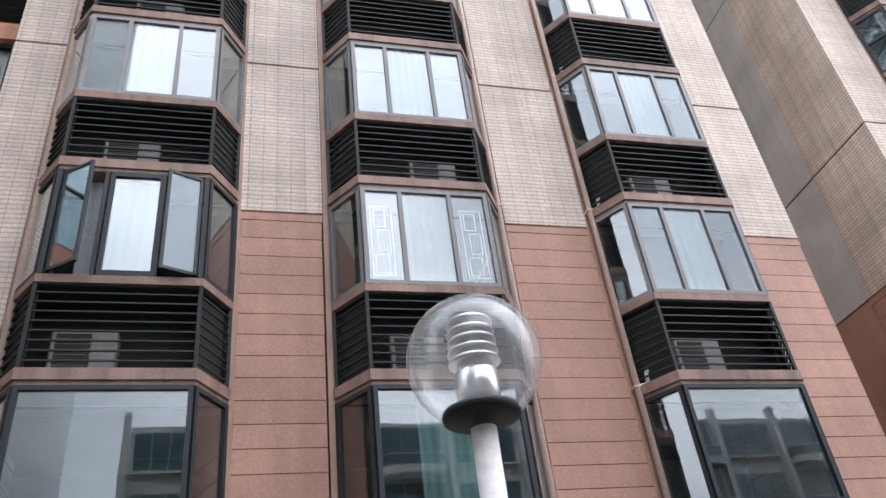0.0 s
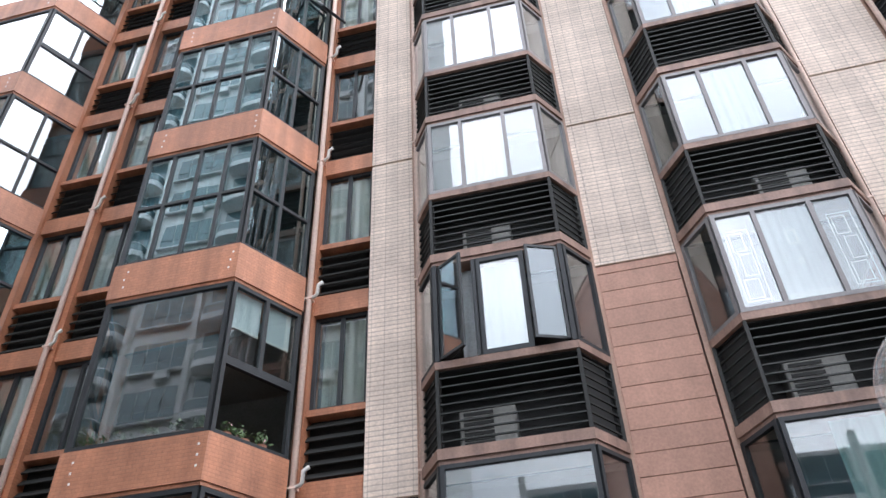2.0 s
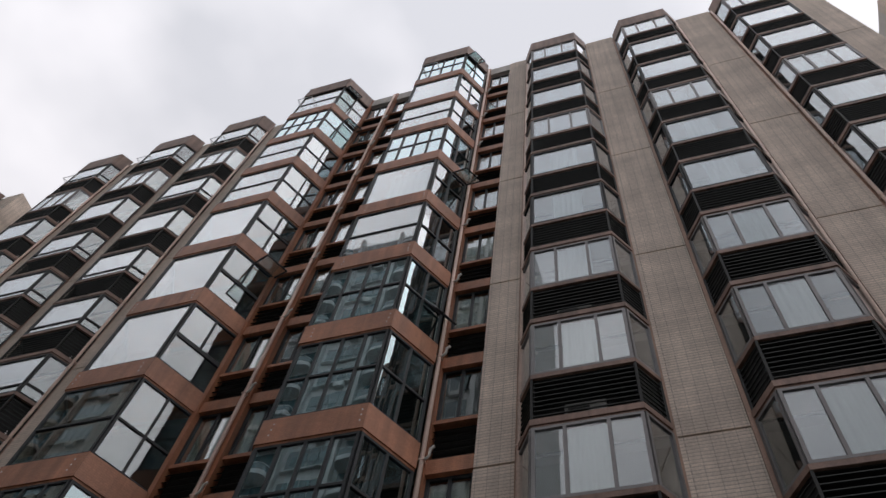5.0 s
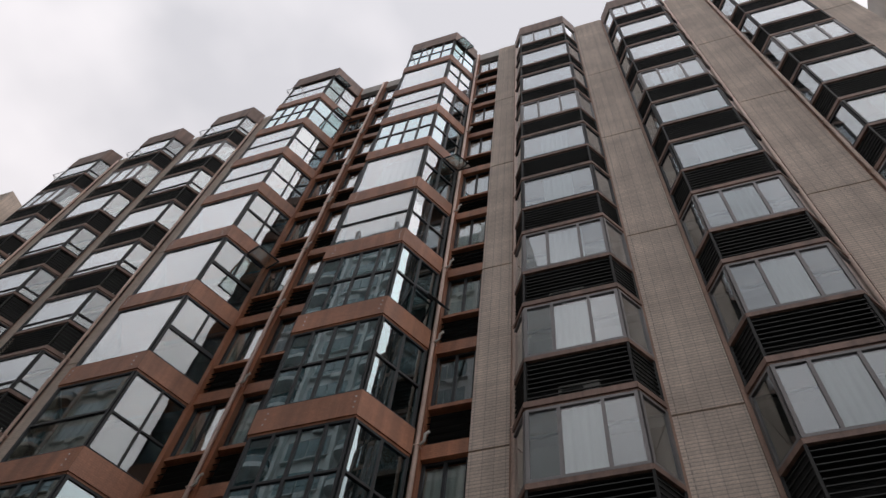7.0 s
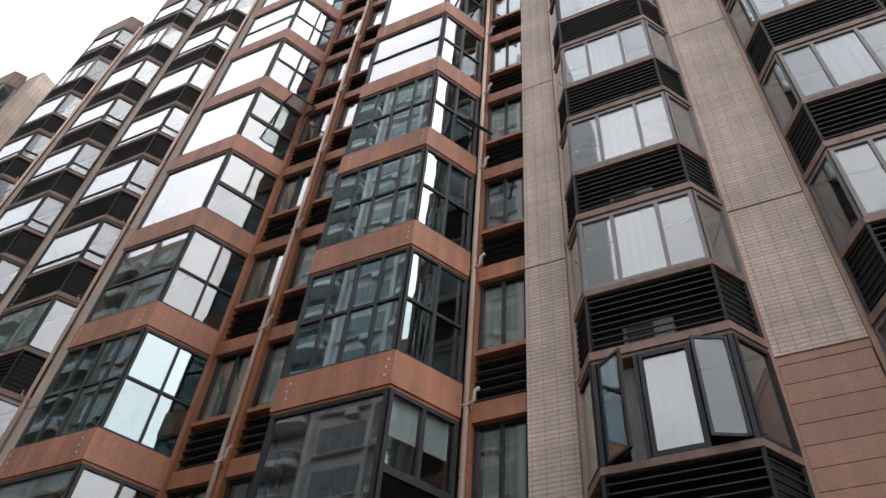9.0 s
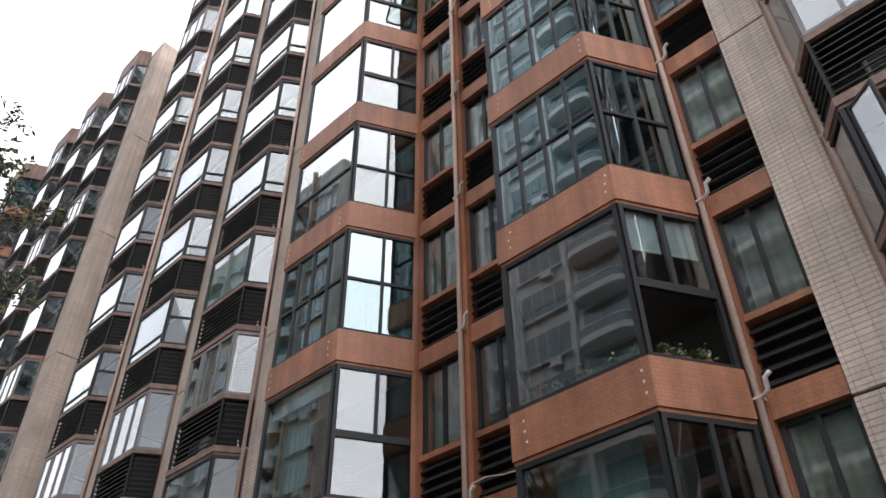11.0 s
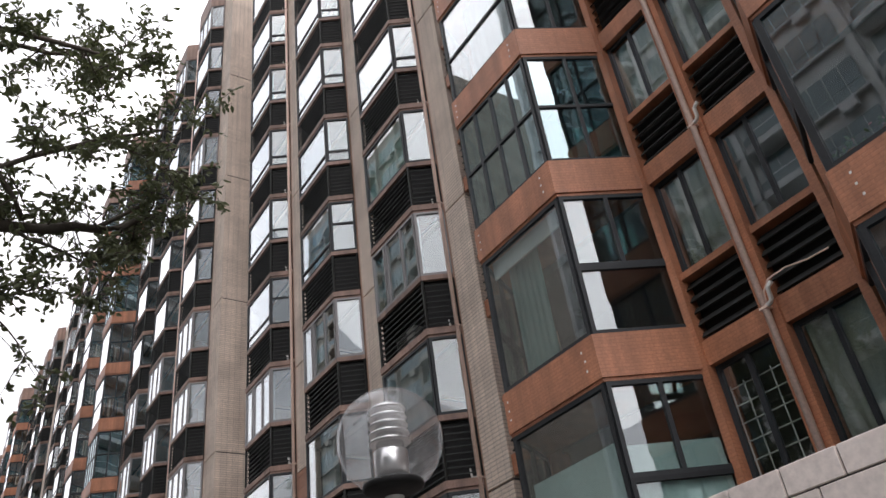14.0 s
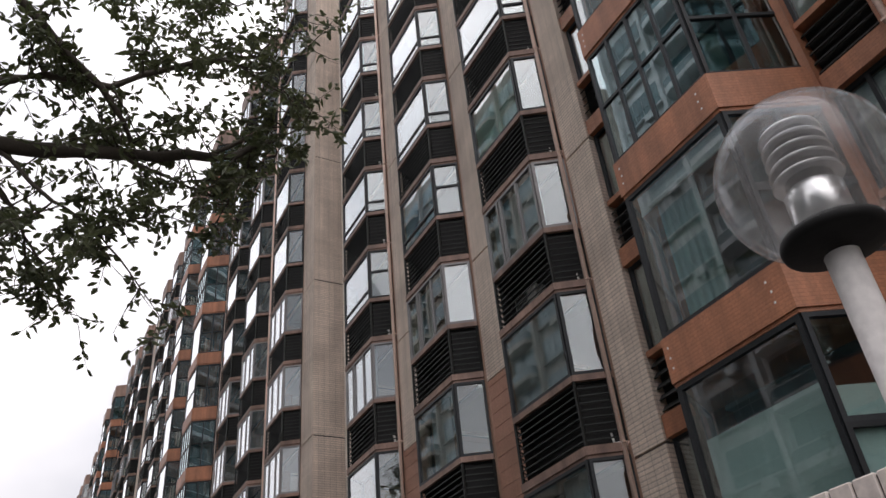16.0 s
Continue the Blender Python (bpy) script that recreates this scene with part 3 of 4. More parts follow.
# ---- pushed-out sashes and drying racks on some balconies ----
def side_points(s, inner, a, b):
    ends = ((1.825, -1.16), (1.15, 0.08)) if inner else ((3.808, -1.16), (4.40, -0.14))
    p, q = Vector((s * ends[0][0], ends[0][1])), Vector((s * ends[1][0], ends[1][1]))
    u, v = p.lerp(q, a), p.lerp(q, b)
    return (u, v) if (s > 0) != inner else (v, u)


def open_sash(s, inner, k, a, b, top, height, turn):
    thing = tagged(empty("open_window"), "pushed-out top-hung window sash on a glazed balcony", "window", "open sashes of the balconies")
    thing.location = (A, P, J + H * k)
    p, q = side_points(s, inner, a, b)
    awning(thing, p, q, top, height, turn, M_FRAME)


open_sash(-1, True, 3, 0.5, 0.98, 2.9, 1.05, 55)
open_sash(1, False, 2, 0.5, 0.98, 1.75, 1.05, 30)
open_sash(1, False, 4, 0.5, 0.98, 2.9, 1.05, 40)
open_sash(-1, True, 8, 0.02, 0.5, 2.9, 1.05, 30)
open_sash(1, False, 8, 0.02, 0.5, 2.9, 1.05, 30)
open_sash(-1, True, 7, 0.5, 0.98, 2.9, 1.05, 35)
for x, y, k in ((A + 2.4, P - 1.18, 8), (A - 3.3, P - 1.18, 8), (A - 7.9, P - 0.52, 8), (A - 11.7, P - 0.52, 8), (A - 15.7, P - 0.52, 8)):
    rack = tagged(empty("drying_rack"), "thin metal drying rack that juts out below the top window", "rack", "drying racks at the roof")
    rack.location = (x, y, J + H * k + 1.5)
    part("rail", tube(bmesh.new(), [(-0.32, 0, 0), (-0.32, -0.34, 0.06), (0.32, -0.34, 0.06), (0.32, 0, 0)], 0.018, 6), M_STEEL, rack)
    part("brace", tube(bmesh.new(), [(-0.32, 0, 0.26), (-0.32, -0.34, 0.06)], 0.014, 6), M_STEEL, rack)
    part("brace", tube(bmesh.new(), [(0.32, 0, 0.26), (0.32, -0.34, 0.06)], 0.014, 6), M_STEEL, rack)

# ---- curtains ----
for s in (1, -1):
    for i, u in enumerate(BAYS):
        for k in range(-2, 6):
            c = rng.random()
            if s > 0 and -2 < k < 5 and (i, k) != (0, -1):
                placed(("front curtain", 0.74), lambda: build_curtain(0.74, M_CURTAIN), "white pleated curtain close behind the bay window", "curtain", "curtains of the bays",
                       pose(A + s * u + rng.uniform(-0.03, 0.05), P - 0.47, J + H * k + 1.5))
            elif c < 0.7:
                w = rng.choice((0.7, 0.9, 1.7))
                mt = M_CURTAIN if rng.random() < 0.75 else M_GREEN
                placed(("curtain", w, mt.name), lambda: build_curtain(w, mt), "pleated cloth curtain hanging behind the bay window", "curtain", "curtains of the bays",
                       pose(A + s * u + rng.uniform(-1, 1) * (0.85 - w / 2), P - 0.38, J + H * k + 1.5))


M_MINT = mat("mint_curtain", (0.62, 0.86, 0.78), 0.9, stain=0.1)
M_SKYBLUE = mat("blue_curtain", (0.42, 0.68, 0.88), 0.9, stain=0.1)
M_CREAM = mat("cream_curtain", (0.66, 0.64, 0.54), 0.9, stain=0.12, per_object=0.2)
for u, k, mt, lab in ((-BAYS[0], 1, M_MINT, "mint green curtain drawn across the bay window"), (-BAYS[1], 1, M_SKYBLUE, "light blue curtain drawn across the bay window"), (-BAYS[0], -1, M_CURTAIN, "pale curtain drawn across the bay window")):
    c = build_curtain(1.74, mt, label=lab)
    c.matrix_basis = pose(A + u, P - 0.46, J + H * k + 1.5)
for s, k, mt in ((1, 0, M_GREEN), (1, 1, M_CURTAIN), (1, 2, M_GREEN), (1, 4, M_CURTAIN), (-1, 0, M_GREEN), (-1, 1, M_CURTAIN), (-1, -1, M_GREEN), (1, -2, M_GREEN)):
    w = rng.choice((0.75, 1.2))
    placed(("tall curtain", w, mt.name), lambda: build_curtain(w, mt, 2.25, "tall pleated curtain inside the glazed balcony"), "tall pleated curtain inside the glazed balcony", "curtain", "curtains of the balconies",
           pose(A + s * (2.82 + rng.uniform(-0.3, 0.3)), P - 0.92, J + H * k + 0.66))
for s in (1, -1):
    for u, w in ((4.95, 0.8), (0.61, 0.9)):
        for k in range(-2, 7):
            if rng.random() < 0.8:
                placed(("narrow curtain", w), lambda: build_curtain(w, M_CREAM, 1.5, "cream curtain inside a narrow window"), "cream curtain inside a narrow window", "curtain", "curtains of the narrow windows",
                       pose(A + s * u + rng.uniform(-0.15, 0.15), P + 0.26, J + H * k + 1.47))

# ---- lattice grille, plants, washing and old fixing marks ----
lattice = tagged(empty("window_lattice"), "white paper lattice patterns stuck inside the bay window", "decoration")
lattice.location = (A + BAYS[1], P - 0.515, J - H + 1.5)


def bar_frame(x0, x1, z0, z1, t=0.012):
    bm = bmesh.new()
    for a in ((x0, x1, z0, z0 + t), (x0, x1, z1 - t, z1), (x0, x0 + t, z0 + t, z1 - t), (x1 - t, x1, z0 + t, z1 - t)):
        box(bm, a[0], a[1], 0, 0.003, a[2], a[3])
    part("paper_frame", bm, M_WHITE, lattice)


for x in (-0.64, 0.64):
    bar_frame(x - 0.15, x + 0.15, 0.16, 1.30)
    bar_frame(x - 0.11, x + 0.06, 0.95, 1.25)
    bar_frame(x - 0.06, x + 0.11, 0.55, 0.90)
    bar_frame(x - 0.11, x + 0.08, 0.20, 0.50)
bar_frame(-0.07, 0.07, 0.92, 1.16, 0.03)
bar_frame(-0.03, 0.03, 0.60, 0.70, 0.02)
for i in range(4):
    part("paper_strip", box(bmesh.new(), -0.30, 0.30, 0, 0.003, 0.08 + 0.03 * i, 0.09 + 0.03 * i), M_WHITE, lattice)

grille = tagged(empty("window_grille"), "pale metal lattice grille inside a narrow window", "grille")
grille.location = (A - 0.61, P + 0.215, J - 2 * H)
for i in range(5):
    part("bar", tube(bmesh.new(), [(-0.42 + 0.21 * i, 0, 1.47), (-0.42 + 0.21 * i, 0, 2.75)], 0.010, 6), M_WHITE, grille)
for i in range(6):
    part("bar", tube(bmesh.new(), [(-0.47, -0.008, 1.55 + 0.23 * i), (0.47, -0.008, 1.55 + 0.23 * i)], 0.010, 6), M_WHITE, grille)

M_FLOWER = mat("petal", (0.62, 0.36, 0.40), 0.7)
M_POT = mat("clay_pot", (0.30, 0.14, 0.09), 0.8)
M_PLANT = mat("pot_leaf", (0.10, 0.16, 0.07), 0.6, vary=0.3)


def build_plant(seed):
    rp = random.Random(seed)
    plant = tagged(empty("potted_plant"), "small potted plant with pink flowers on the balcony parapet", "plant", "potted plants on the balcony")
    part("pot", lathe(bmesh.new(), [(0.05, 0.0), (0.075, 0.11), (0.08, 0.12), (0.07, 0.12)], 14), M_POT, plant)
    leaves, petals = bmesh.new(), bmesh.new()
    for i in range(46):
        c = Vector((rp.gauss(0, 0.07), rp.gauss(0, 0.05), 0.15 + abs(rp.gauss(0, 0.07))))
        target, r = (petals, 0.022) if i % 7 == 0 else (leaves, 0.04)
        d, e = Vector((rp.uniform(-1, 1), rp.uniform(-1, 1), rp.uniform(-1, 1))).normalized(), Vector((rp.uniform(-1, 1), rp.uniform(-1, 1), rp.uniform(-1, 1))).normalized()
        target.faces.new([target.verts.new(v) for v in (c - d * r, c + e * r * 0.5, c + d * r, c - e * r * 0.5)])
    part("foliage", leaves, M_PLANT, plant)
    part("flower", petals, M_FLOWER, plant)
    return plant


plants = [build_plant(i) for i in range(3)]
spots = [(A + 2.1, P - 1.06), (A + 2.5, P - 1.06), (A + 2.95, P - 1.06), (A + 3.3, P - 1.06), (A + 3.62, P - 1.05), (A + 3.85, P - 0.86), (A + 3.98, P - 0.62), (A + 4.12, P - 0.40)]
for i, (x, y) in enumerate(spots):
    m = pose(x, y, J - H + 0.66, 0, 0, 40 * i)
    if i < 3:
        plants[i].matrix_basis = m
    else:
        copy_thing(plants[i % 3], m)

M_CLOTH = mat("washing_cloth", (0.66, 0.52, 0.36), 0.9)
for x, y, k, h, mt in ((A - 1.80, P - 0.86, 0, 0.95, M_CLOTH), (A - 1.62, P - 0.50, 0, 0.8, M_CURTAIN), (A - 1.42, P - 0.2, 0, 0.9, M_GREEN)):
    bm = bmesh.new()
    rows = []
    for j in range(6):
        rows.append([bm.verts.new((0.10 * (i / 5 - 0.5) * (1 + 0.3 * j / 5), 0.30 * (i / 5 - 0.5) * (1 - 0.1 * j / 5) + 0.02 * math.sin(i * 2 + j), h * (1 - j / 5))) for i in range(6)])
    for a, b in zip(rows, rows[1:]):
        for i in range(5):
            bm.faces.new((a[i], a[i + 1], b[i + 1], b[i]))
    bmesh.ops.solidify(bm, geom=bm.faces[:], thickness=0.01)
    cloth = tagged(obj("washing", bm, mt), "piece of washing hung behind the balcony glass", "cloth", "washing on the balcony")
    cloth.location = (x, y, J + H * k + 0.66)

hose = tagged(obj("drain_hose", tube(bmesh.new(), [(A + 0.05, P - 0.10, J - H + 0.32), (A + 0.10, P - 0.16, J - H + 0.45), (A + 0.22, P - 0.17, J - H + 0.56), (A + 0.45, P - 0.12, J - H + 0.60), (A + 0.72, P - 0.04, J - H + 0.58), (A + 0.95, P + 0.06, J - H + 0.62)], 0.011, 8), M_PIPE), "pale flexible drain hose looped from a vent to the downpipe", "hose")
marks = tagged(empty("fixing_marks"), "pale filler marks on the terracotta parapets", "mark")
marks["kind"] = "stuff"
for k in range(-2, 5):
    for s in (1, -1):
        for u in (2.05, 3.72):
            bm = bmesh.new()
            for j in range(3):
                c = A + s * u + rng.uniform(-0.02, 0.02)
                z = J + H * k + 0.2 + 0.14 * j
                box(bm, c - 0.012, c + 0.012, P - 1.2285, P - 1.222, z, z + 0.03)
            part("mark", bm, M_WHITE, marks)

# ---- blinds in the lower balconies ----
M_BLIND = mat("pale_blind", (0.55, 0.66, 0.64), 0.8, stain=0.1)


def blind(x0, x1, z0, z1, k, material, label):
    thing = tagged(empty("roller_blind"), label, "blind", "roller blinds of the balconies")
    thing.location = (A, P - 1.07, J + H * k)
    part("sheet", box(bmesh.new(), x0, x1, 0, 0.006, z0, z1), material, thing)
    part("bottom_bar", tube(bmesh.new(), [(x0, 0.003, z0), (x1, 0.003, z0)], 0.014, 8), M_WHITE, thing)


blind(-3.68, -1.95, 0.70, 2.25, -2, M_BLIND, "pale green frosted blind behind the balcony glass")
frost = tagged(empty("roller_blind"), "pale frosted blind in the side of the lower balcony", "blind", "roller blinds of the balconies")
frost.location = (A, P, J - 2 * H)
fb = bmesh.new()
strip(fb, (-1.87, -1.08), (-1.29, 0.02), 0.70, 2.15, 0.006)
part("sheet", fb, M_BLIND, frost)
part("bottom_bar", tube(bmesh.new(), [(-1.87, -1.08, 0.70), (-1.29, 0.02, 0.70)], 0.014, 8), M_WHITE, frost)
for a, b in ((0.06, 0.47), (0.53, 0.93)):
    flap = tagged(empty("roller_blind"), "white roller blind half drawn in the side of a balcony", "blind", "roller blinds of the balconies")
    flap.location = (A, P, J - H)
    p, q = Vector((3.73, -1.10)).lerp(Vector((4.30, -0.12)), a), Vector((3.73, -1.10)).lerp(Vector((4.30, -0.12)), b)
    fb = bmesh.new()
    strip(fb, p, q, 2.32, 2.92, 0.006)
    part("sheet", fb, M_CURTAIN, flap)
    part("bottom_bar", tube(bmesh.new(), [(p.x, p.y, 2.32), (q.x, q.y, 2.32)], 0.014, 8), M_WHITE, flap)
blind(-3.68, -1.95, 2.62, 2.93, -1, M_CURTAIN, "white roller blind rolled up under the slab")
blind(1.95, 3.68, 2.55, 2.93, 2, M_CURTAIN, "white roller blind rolled up under the slab")


# ---- lamps ----
def build_lamp():
    lamp = tagged(empty("globe_lamp"), "garden lamp with a clear globe on a white post", "street lamp", "globe lamps along the path")
    smooth(part("post", lathe(bmesh.new(), [(0.06, 0.0), (0.06, 0.4), (0.042, 0.45), (0.042, 2.56)], 20), M_POST, lamp))
    part("base", lathe(bmesh.new(), [(0.12, 0.0), (0.12, 0.03), (0.09, 0.06)], 20), M_POST, lamp)
    smooth(part("cap", lathe(bmesh.new(), [(0.05, 2.582), (0.115, 2.586), (0.126, 2.592), (0.129, 2.604), (0.126, 2.618), (0.10, 2.624)], 40), M_BLACK, lamp, "black plastic cap"))
    smooth(part("socket", lathe(bmesh.new(), [(0.072, 2.622), (0.073, 2.75), (0.066, 2.757)], 36), M_STEEL, lamp, "bright metal socket"))
    for k in range(5):
        z = 2.785 + k * 0.037
        r = 0.086 - 0.002 * k
        part("louvre_ring", lathe(bmesh.new(), [(r - 0.024, z + 0.004), (r, z), (r + 0.004, z + 0.004), (r, z + 0.011), (r - 0.024, z + 0.008)], 36), M_STEEL, lamp, "bright metal ring")
    smooth(part("tube", lathe(bmesh.new(), [(0.06, 2.757), (0.056, 2.95), (0.03, 2.975), (0.006, 2.978)], 24), M_FROST, lamp, "frosted lamp tube"))
    prof = [(0.228 * math.sin(a), 2.80 - 0.228 * math.cos(a)) for a in [0.48 + (math.pi - 0.50) * i / 28 for i in range(29)]]
    g = smooth(part("globe", lathe(bmesh.new(), prof, 48), M_GLOBE, lamp, "clear plastic globe"))
    g.visible_shadow = False
    return lamp


LAMP = build_lamp()
LAMP.matrix_basis = pose(0.77, 2.285, -0.015)
copy_thing(LAMP, pose(-6.90, 2.27, 0.0))

# ---- low boundary wall ----
WY, WZ = 3.32, 2.40
garden = tagged(obj("boundary_wall", box(bmesh.new(), -16, 6, WY + 0.012, WY + 0.25, 0, WZ - 0.012), M_CORE), "boundary wall faced with pale stone blocks", "wall", kind="structure")
shared = {}
for r, z in enumerate((WZ - 0.115, WZ - 0.355, WZ - 0.595)):
    h = 0.115 if r == 0 else 0.24
    bw = 0.25 if r == 0 else 0.5
    x = -6.6 - (0.12 if r % 2 else 0.0)
    while x < 3:
        if (r, bw) not in shared:
            shared[(r, bw)] = bevelled(box(bmesh.new(), 0.004, bw - 0.004, WY, WY + 0.24, 0.004, h - 0.004), 0.003)
            ob = part("stone_block", shared[(r, bw)], M_STONE, garden)
            shared[(r, bw)] = ob.data
        else:
            ob = new("stone_block", shared[(r, bw)])
            ob.parent = garden
        ob.location = (x, 0, z)
        x += bw
me = None
for k in range(60):
    x = -6.65 - 0.105 * (k + 1)
    if me is None:
        ob = part("stone_block", bevelled(box(bmesh.new(), 0.004, 0.101, WY, WY + 0.24, -0.30, 0.111), 0.006), M_STONE, garden)
        me = ob.data
    else:
        ob = new("stone_block", me)
        ob.parent = garden
    ob.location = (x, 0, WZ - 0.115)


# ---- tree ----
def build_tree():
    tree = tagged(empty("tree"), "broad evergreen tree with long dark limbs and glossy leaves", "tree")
    rt = random.Random(3)
    limbs = []

    def limb(p, d, length, radius, depth, bm):
        pts, rad = [Vector(p)], [radius]
        n = 6
        for i in range(n):
            d = (d + Vector((rt.uniform(-1, 1), rt.uniform(-1, 1), rt.uniform(-0.7, 0.8))) * 0.16).normalized()
            pts.append(pts[-1] + d * length / n)
            rad.append(radius * (1 - 0.75 * (i + 1) / n))
        tube(bm, [tuple(q) for q in pts], rad, 7 if depth < 2 else 5)
        limbs.append((pts, depth))
        if depth < 3:
            for i in range(2, n + 1):
                for _ in range(2 if depth < 2 else 1):
                    side = Vector((rt.uniform(-1, 1), rt.uniform(-1, 1), rt.uniform(-0.8, 0.7)))
                    nd = (d * 0.8 + side).normalized()
                    limb(pts[i], nd, length * rt.uniform(0.38, 0.6), rad[i] * 0.6 + 0.004, depth + 1, bm)

    base = Vector((-14.6, -4.2, 0))
    bm = bmesh.new()
    tube(bm, [base, base + Vector((0.05, 0.1, 2)), base + Vector((0.1, 0.2, 5.0)), base + Vector((0.0, 0.4, 7.5))], [0.26, 0.21, 0.18, 0.13], 12)
    smooth(part("trunk", bm, M_BARK, tree))
    MAIN = (
        ([(-14.5, -4.0, 5.6), (-14.4, -2.0, 7.6), (-14.2, -0.28, 8.2), (-14.0, 1.0, 8.3), (-13.8, 2.1, 8.45), (-13.4, 2.7, 8.6)], 0.15),
        ([(-14.6, -3.9, 6.6), (-13.4, -1.8, 9.6), (-13.0, -0.5, 9.45), (-13.5, 0.6, 8.9), (-13.8, 1.1, 8.35)], 0.10),
        ([(-14.0, -1.4, 8.3), (-13.7, -0.3, 8.85), (-13.5, 0.7, 8.95), (-13.0, 1.8, 9.3), (-12.8, 2.3, 9.2)], 0.07),
        ([(-14.4, -0.6, 8.1), (-14.7, 0.0, 7.75), (-14.9, 0.3, 7.3), (-15.0, 0.5, 7.1)], 0.035),
        ([(-13.3, -1.6, 9.6), (-12.6, 0.0, 10.4), (-12.4, 1.3, 10.3), (-12.3, 1.9, 10.0)], 0.06),
        ([(-14.2, -0.4, 8.2), (-14.1, 0.4, 7.5), (-14.0, 0.8, 7.2), (-13.9, 1.05, 6.9)], 0.03),
        ([(-14.0, 1.0, 8.3), (-13.9, 1.7, 8.0), (-13.8, 2.3, 7.8)], 0.03),
        ([(-13.8, 2.0, 8.45), (-13.7, 2.7, 9.1), (-13.6, 3.2, 9.2)], 0.035),
        ([(-13.2, 1.4, 9.2), (-13.4, 2.3, 10.0), (-13.6, 3.0, 10.5)], 0.035),
        ([(-12.9, -0.8, 10.1), (-13.4, 0.6, 11.0), (-13.8, 1.6, 11.7), (-13.9, 2.2, 11.6)], 0.05),
        ([(-14.5, -3.8, 7.4), (-16.5, -4.6, 9.6), (-17.6, -5.0, 10.4)], 0.09),
        ([(-14.5, -3.8, 7.0), (-14.0, -6.0, 9.0), (-13.6, -7.2, 9.8)], 0.09),
        ([(-14.5, -3.8, 7.4), (-14.6, -3.0, 10.0), (-14.5, -2.0, 11.6)], 0.10),
    )
    for pts, r in MAIN:
        bm = bmesh.new()
        fine = []
        for p, q in zip(pts, pts[1:]):
            for i in range(3):
                fine.append(Vector(p).lerp(Vector(q), i / 3) + Vector((rt.uniform(-1, 1), rt.uniform(-1, 1), rt.uniform(-1, 1))) * 0.04)
        fine.append(Vector(pts[-1]))
        tube(bm, fine, [r * (1 - 0.75 * i / (len(fine) - 1)) for i in range(len(fine))], 8)
        for i in range(3, len(fine)):
            for _ in range(2):
                side = Vector((rt.uniform(-1, 1), rt.uniform(-0.8, 0.8), rt.uniform(-0.9, 0.7))).normalized()
                limb(fine[i], side, rt.uniform(0.4, 1.15), 0.013, 2, bm)
        smooth(part("limb", bm, M_BARK, tree))
    verts, faces = [], []
    for pts, depth in limbs:
        if depth < 2:
            continue
        for a, b in zip(pts[1:], pts[2:]):
            for _ in range(2 if rt.random() < 0.75 else 1):
                c = a.lerp(b, rt.random())
                d = Vector((rt.uniform(-1, 1), rt.uniform(-1, 1), rt.uniform(-1.0, 0.4))).normalized()
                w = d.cross(Vector((rt.uniform(-1, 1), rt.uniform(-1, 1), rt.uniform(-1, 1)))).normalized()
                length, half = rt.uniform(0.09, 0.15), rt.uniform(0.022, 0.036)
                droop = d.cross(w) * 0.012
                k = len(verts)
                s = c + d * 0.015
                verts += [s, s + d * length * 0.4 + w * half + droop, s + d * length * 0.75 + w * half * 0.7 + droop, s + d * length, s + d * length * 0.75 - w * half * 0.7 + droop, s + d * length * 0.4 - w * half + droop, s + d * length * 0.5 - droop]
                faces += [(k, k + 1, k + 6), (k + 1, k + 2, k + 6), (k + 2, k + 3, k + 6), (k + 3, k + 4, k + 6), (k + 4, k + 5, k + 6), (k + 5, k, k + 6)]
    me = bpy.data.meshes.new("crown")
    me.from_pydata([tuple(v) for v in verts], [], faces)
    me.materials.append(M_LEAF)
    ob = new("crown", me)
    ob.parent = tree
    ob["kind"] = "stuff"
    return tree


build_tree()


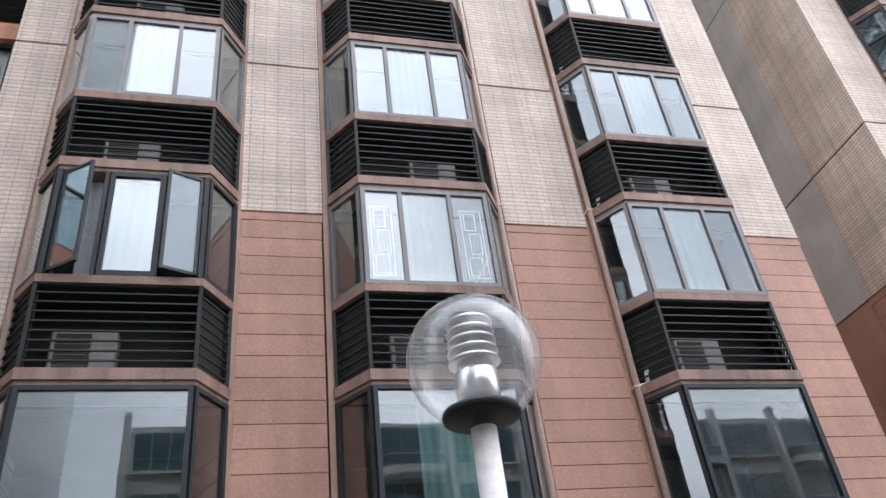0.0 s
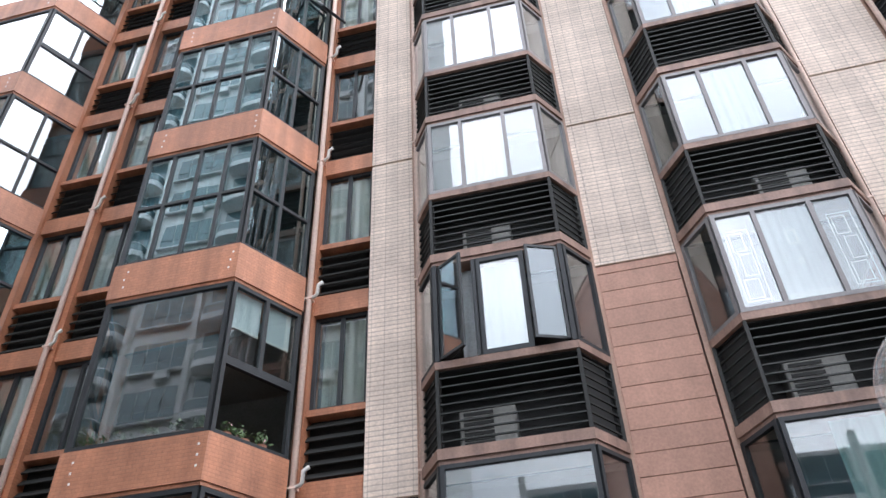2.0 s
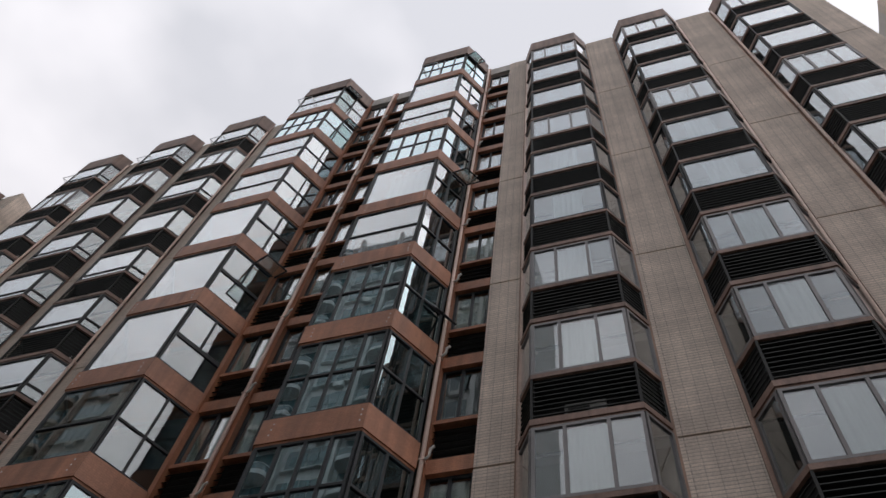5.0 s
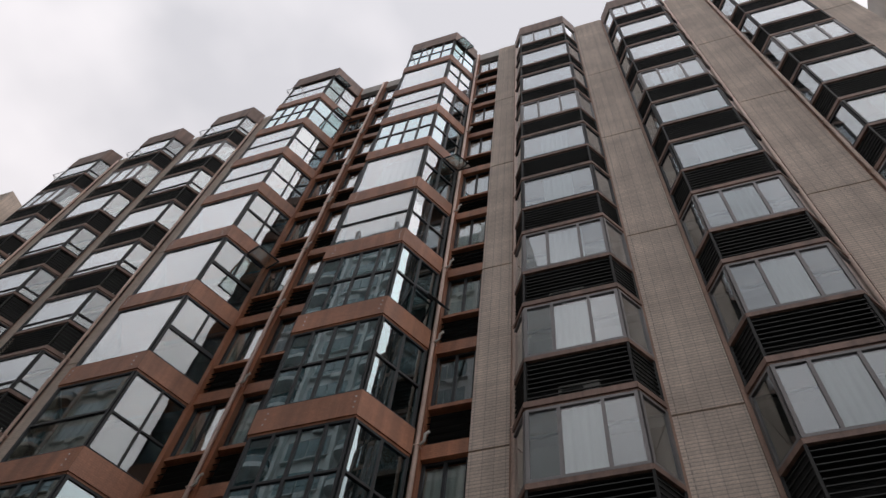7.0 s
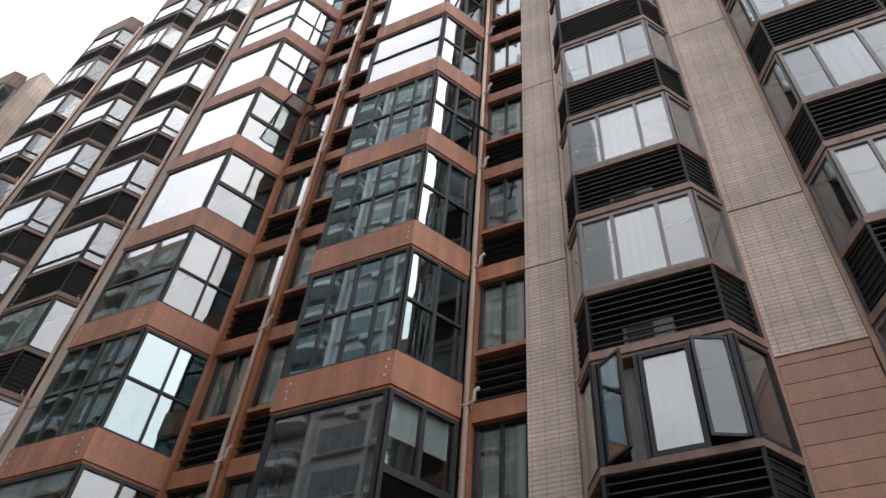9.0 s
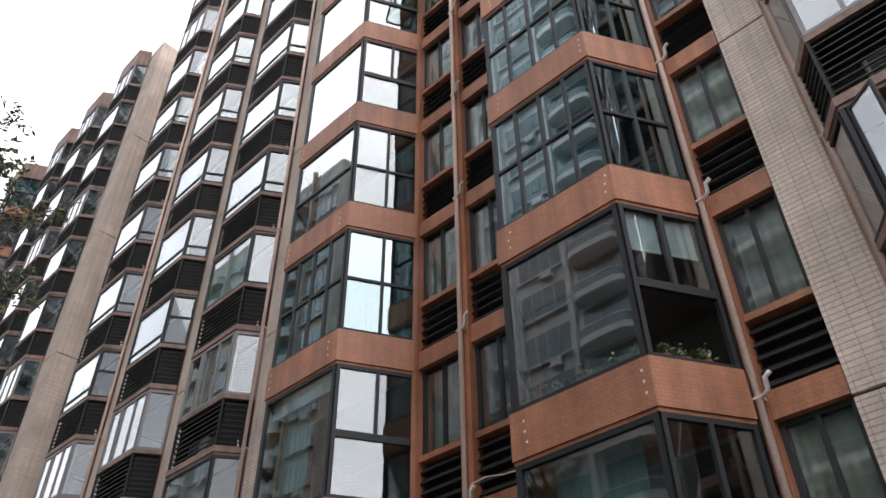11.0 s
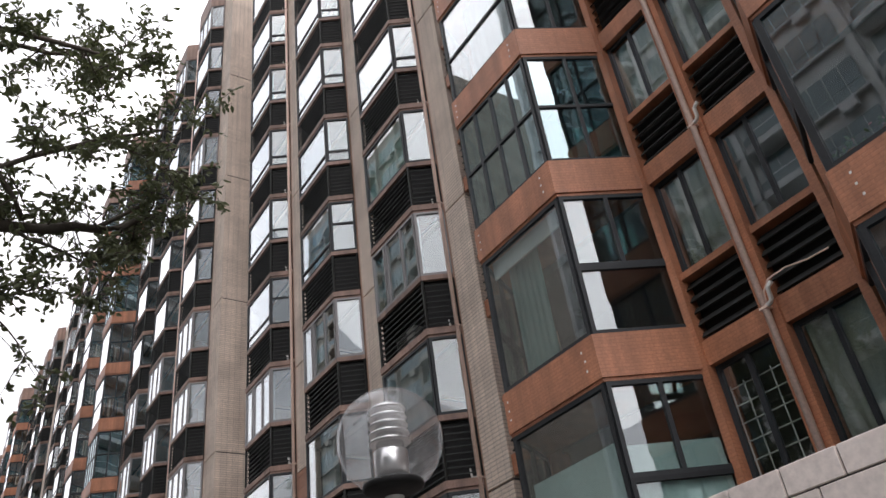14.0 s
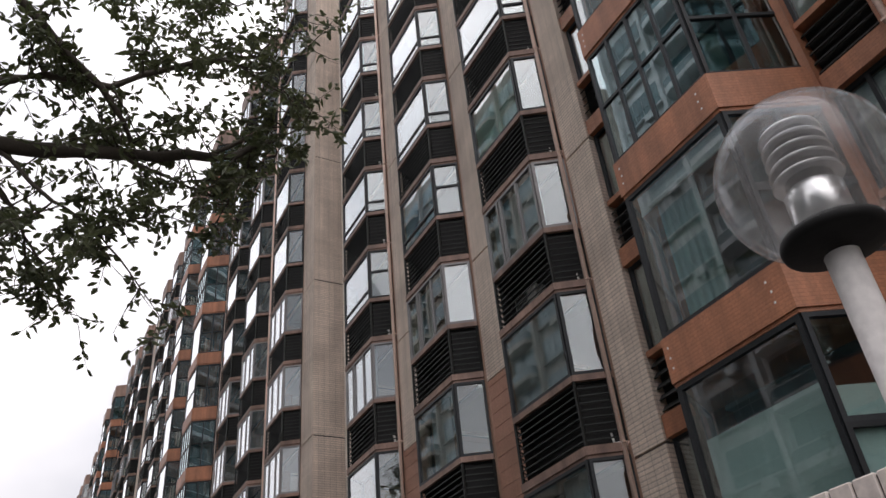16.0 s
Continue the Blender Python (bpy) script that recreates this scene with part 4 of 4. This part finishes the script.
# ---- the tower across the path, seen in the panes ----
def build_tower(x0, x1, y, height, skin, label):
    tower = tagged(empty("apartment_tower"), label, "building")
    part("wall", box(bmesh.new(), x0, x1, y - 12, y, 0, height), skin, tower)
    n = int(height // 3)
    cols = int((x1 - x0) // 4)
    win, bal, rail = bmesh.new(), bmesh.new(), bmesh.new()
    step = (x1 - x0) / cols
    for c in range(cols):
        x = x0 + (c + 0.5) * step
        # pale fins between the columns
        box(bal, x - step / 2 - 0.16, x - step / 2 + 0.16, y + 0.002, y + 0.45, 0.0, height + 0.6)
        for k in range(n):
            z = k * 3.0
            if c % 2 == 1:
                arc = [(x + 1.7 * math.copysign(abs(math.cos(t)) ** 0.45, math.cos(t)), y + 1.05 * math.sin(t) ** 0.45) for t in [math.pi * i / 16 for i in range(17)]]
                prism(bal, arc, z + 0.02, z + 0.42)
                prism(rail, [(x + (a - x) * 0.97, y + (b - y) * 0.97) for a, b in arc], z + 0.424, z + 0.98)
                prism(bal, [(x + (a - x) * 0.985, y + (b - y) * 0.985) for a, b in arc], z + 0.984, z + 1.04)
                for w in (-1.55, -0.5, 0.55):
                    box(win, x + w, x + w + 1.0, y + 0.01, y + 0.06, z + 1.08, z + 2.75)
            else:
                for w in (-1.6, -0.78, 0.04, 0.86):
                    box(win, x + w, x + w + 0.74, y + 0.01, y + 0.06, z + 0.75, z + 1.35)
                    box(win, x + w, x + w + 0.74, y + 0.01, y + 0.06, z + 1.41, z + 2.65)
                box(bal, x - 1.75, x + 1.75, y + 0.01, y + 0.30, z + 0.58, z + 0.68)
                if k % 2 == 0:
                    box(bal, x + 0.2, x + 1.0, y + 0.07, y + 0.42, z + 0.05, z + 0.53)
    part("railings", rail, M_TOWERGLASS, tower)["kind"] = "stuff"
    part("windows", win, M_TOWERGLASS, tower)["kind"] = "stuff"
    part("balconies", bal, skin, tower)["kind"] = "stuff"
    return tower


build_tower(-34, -9, -17, 72, M_TOWER, "tall pale apartment tower with rounded balconies across the path")
build_tower(-75, -46, -18, 58, M_BRICKTOWER, "dark brown apartment slab across the path")
build_tower(-5, 43, -22, 18, M_TOWER, "low pale apartment house across the path")
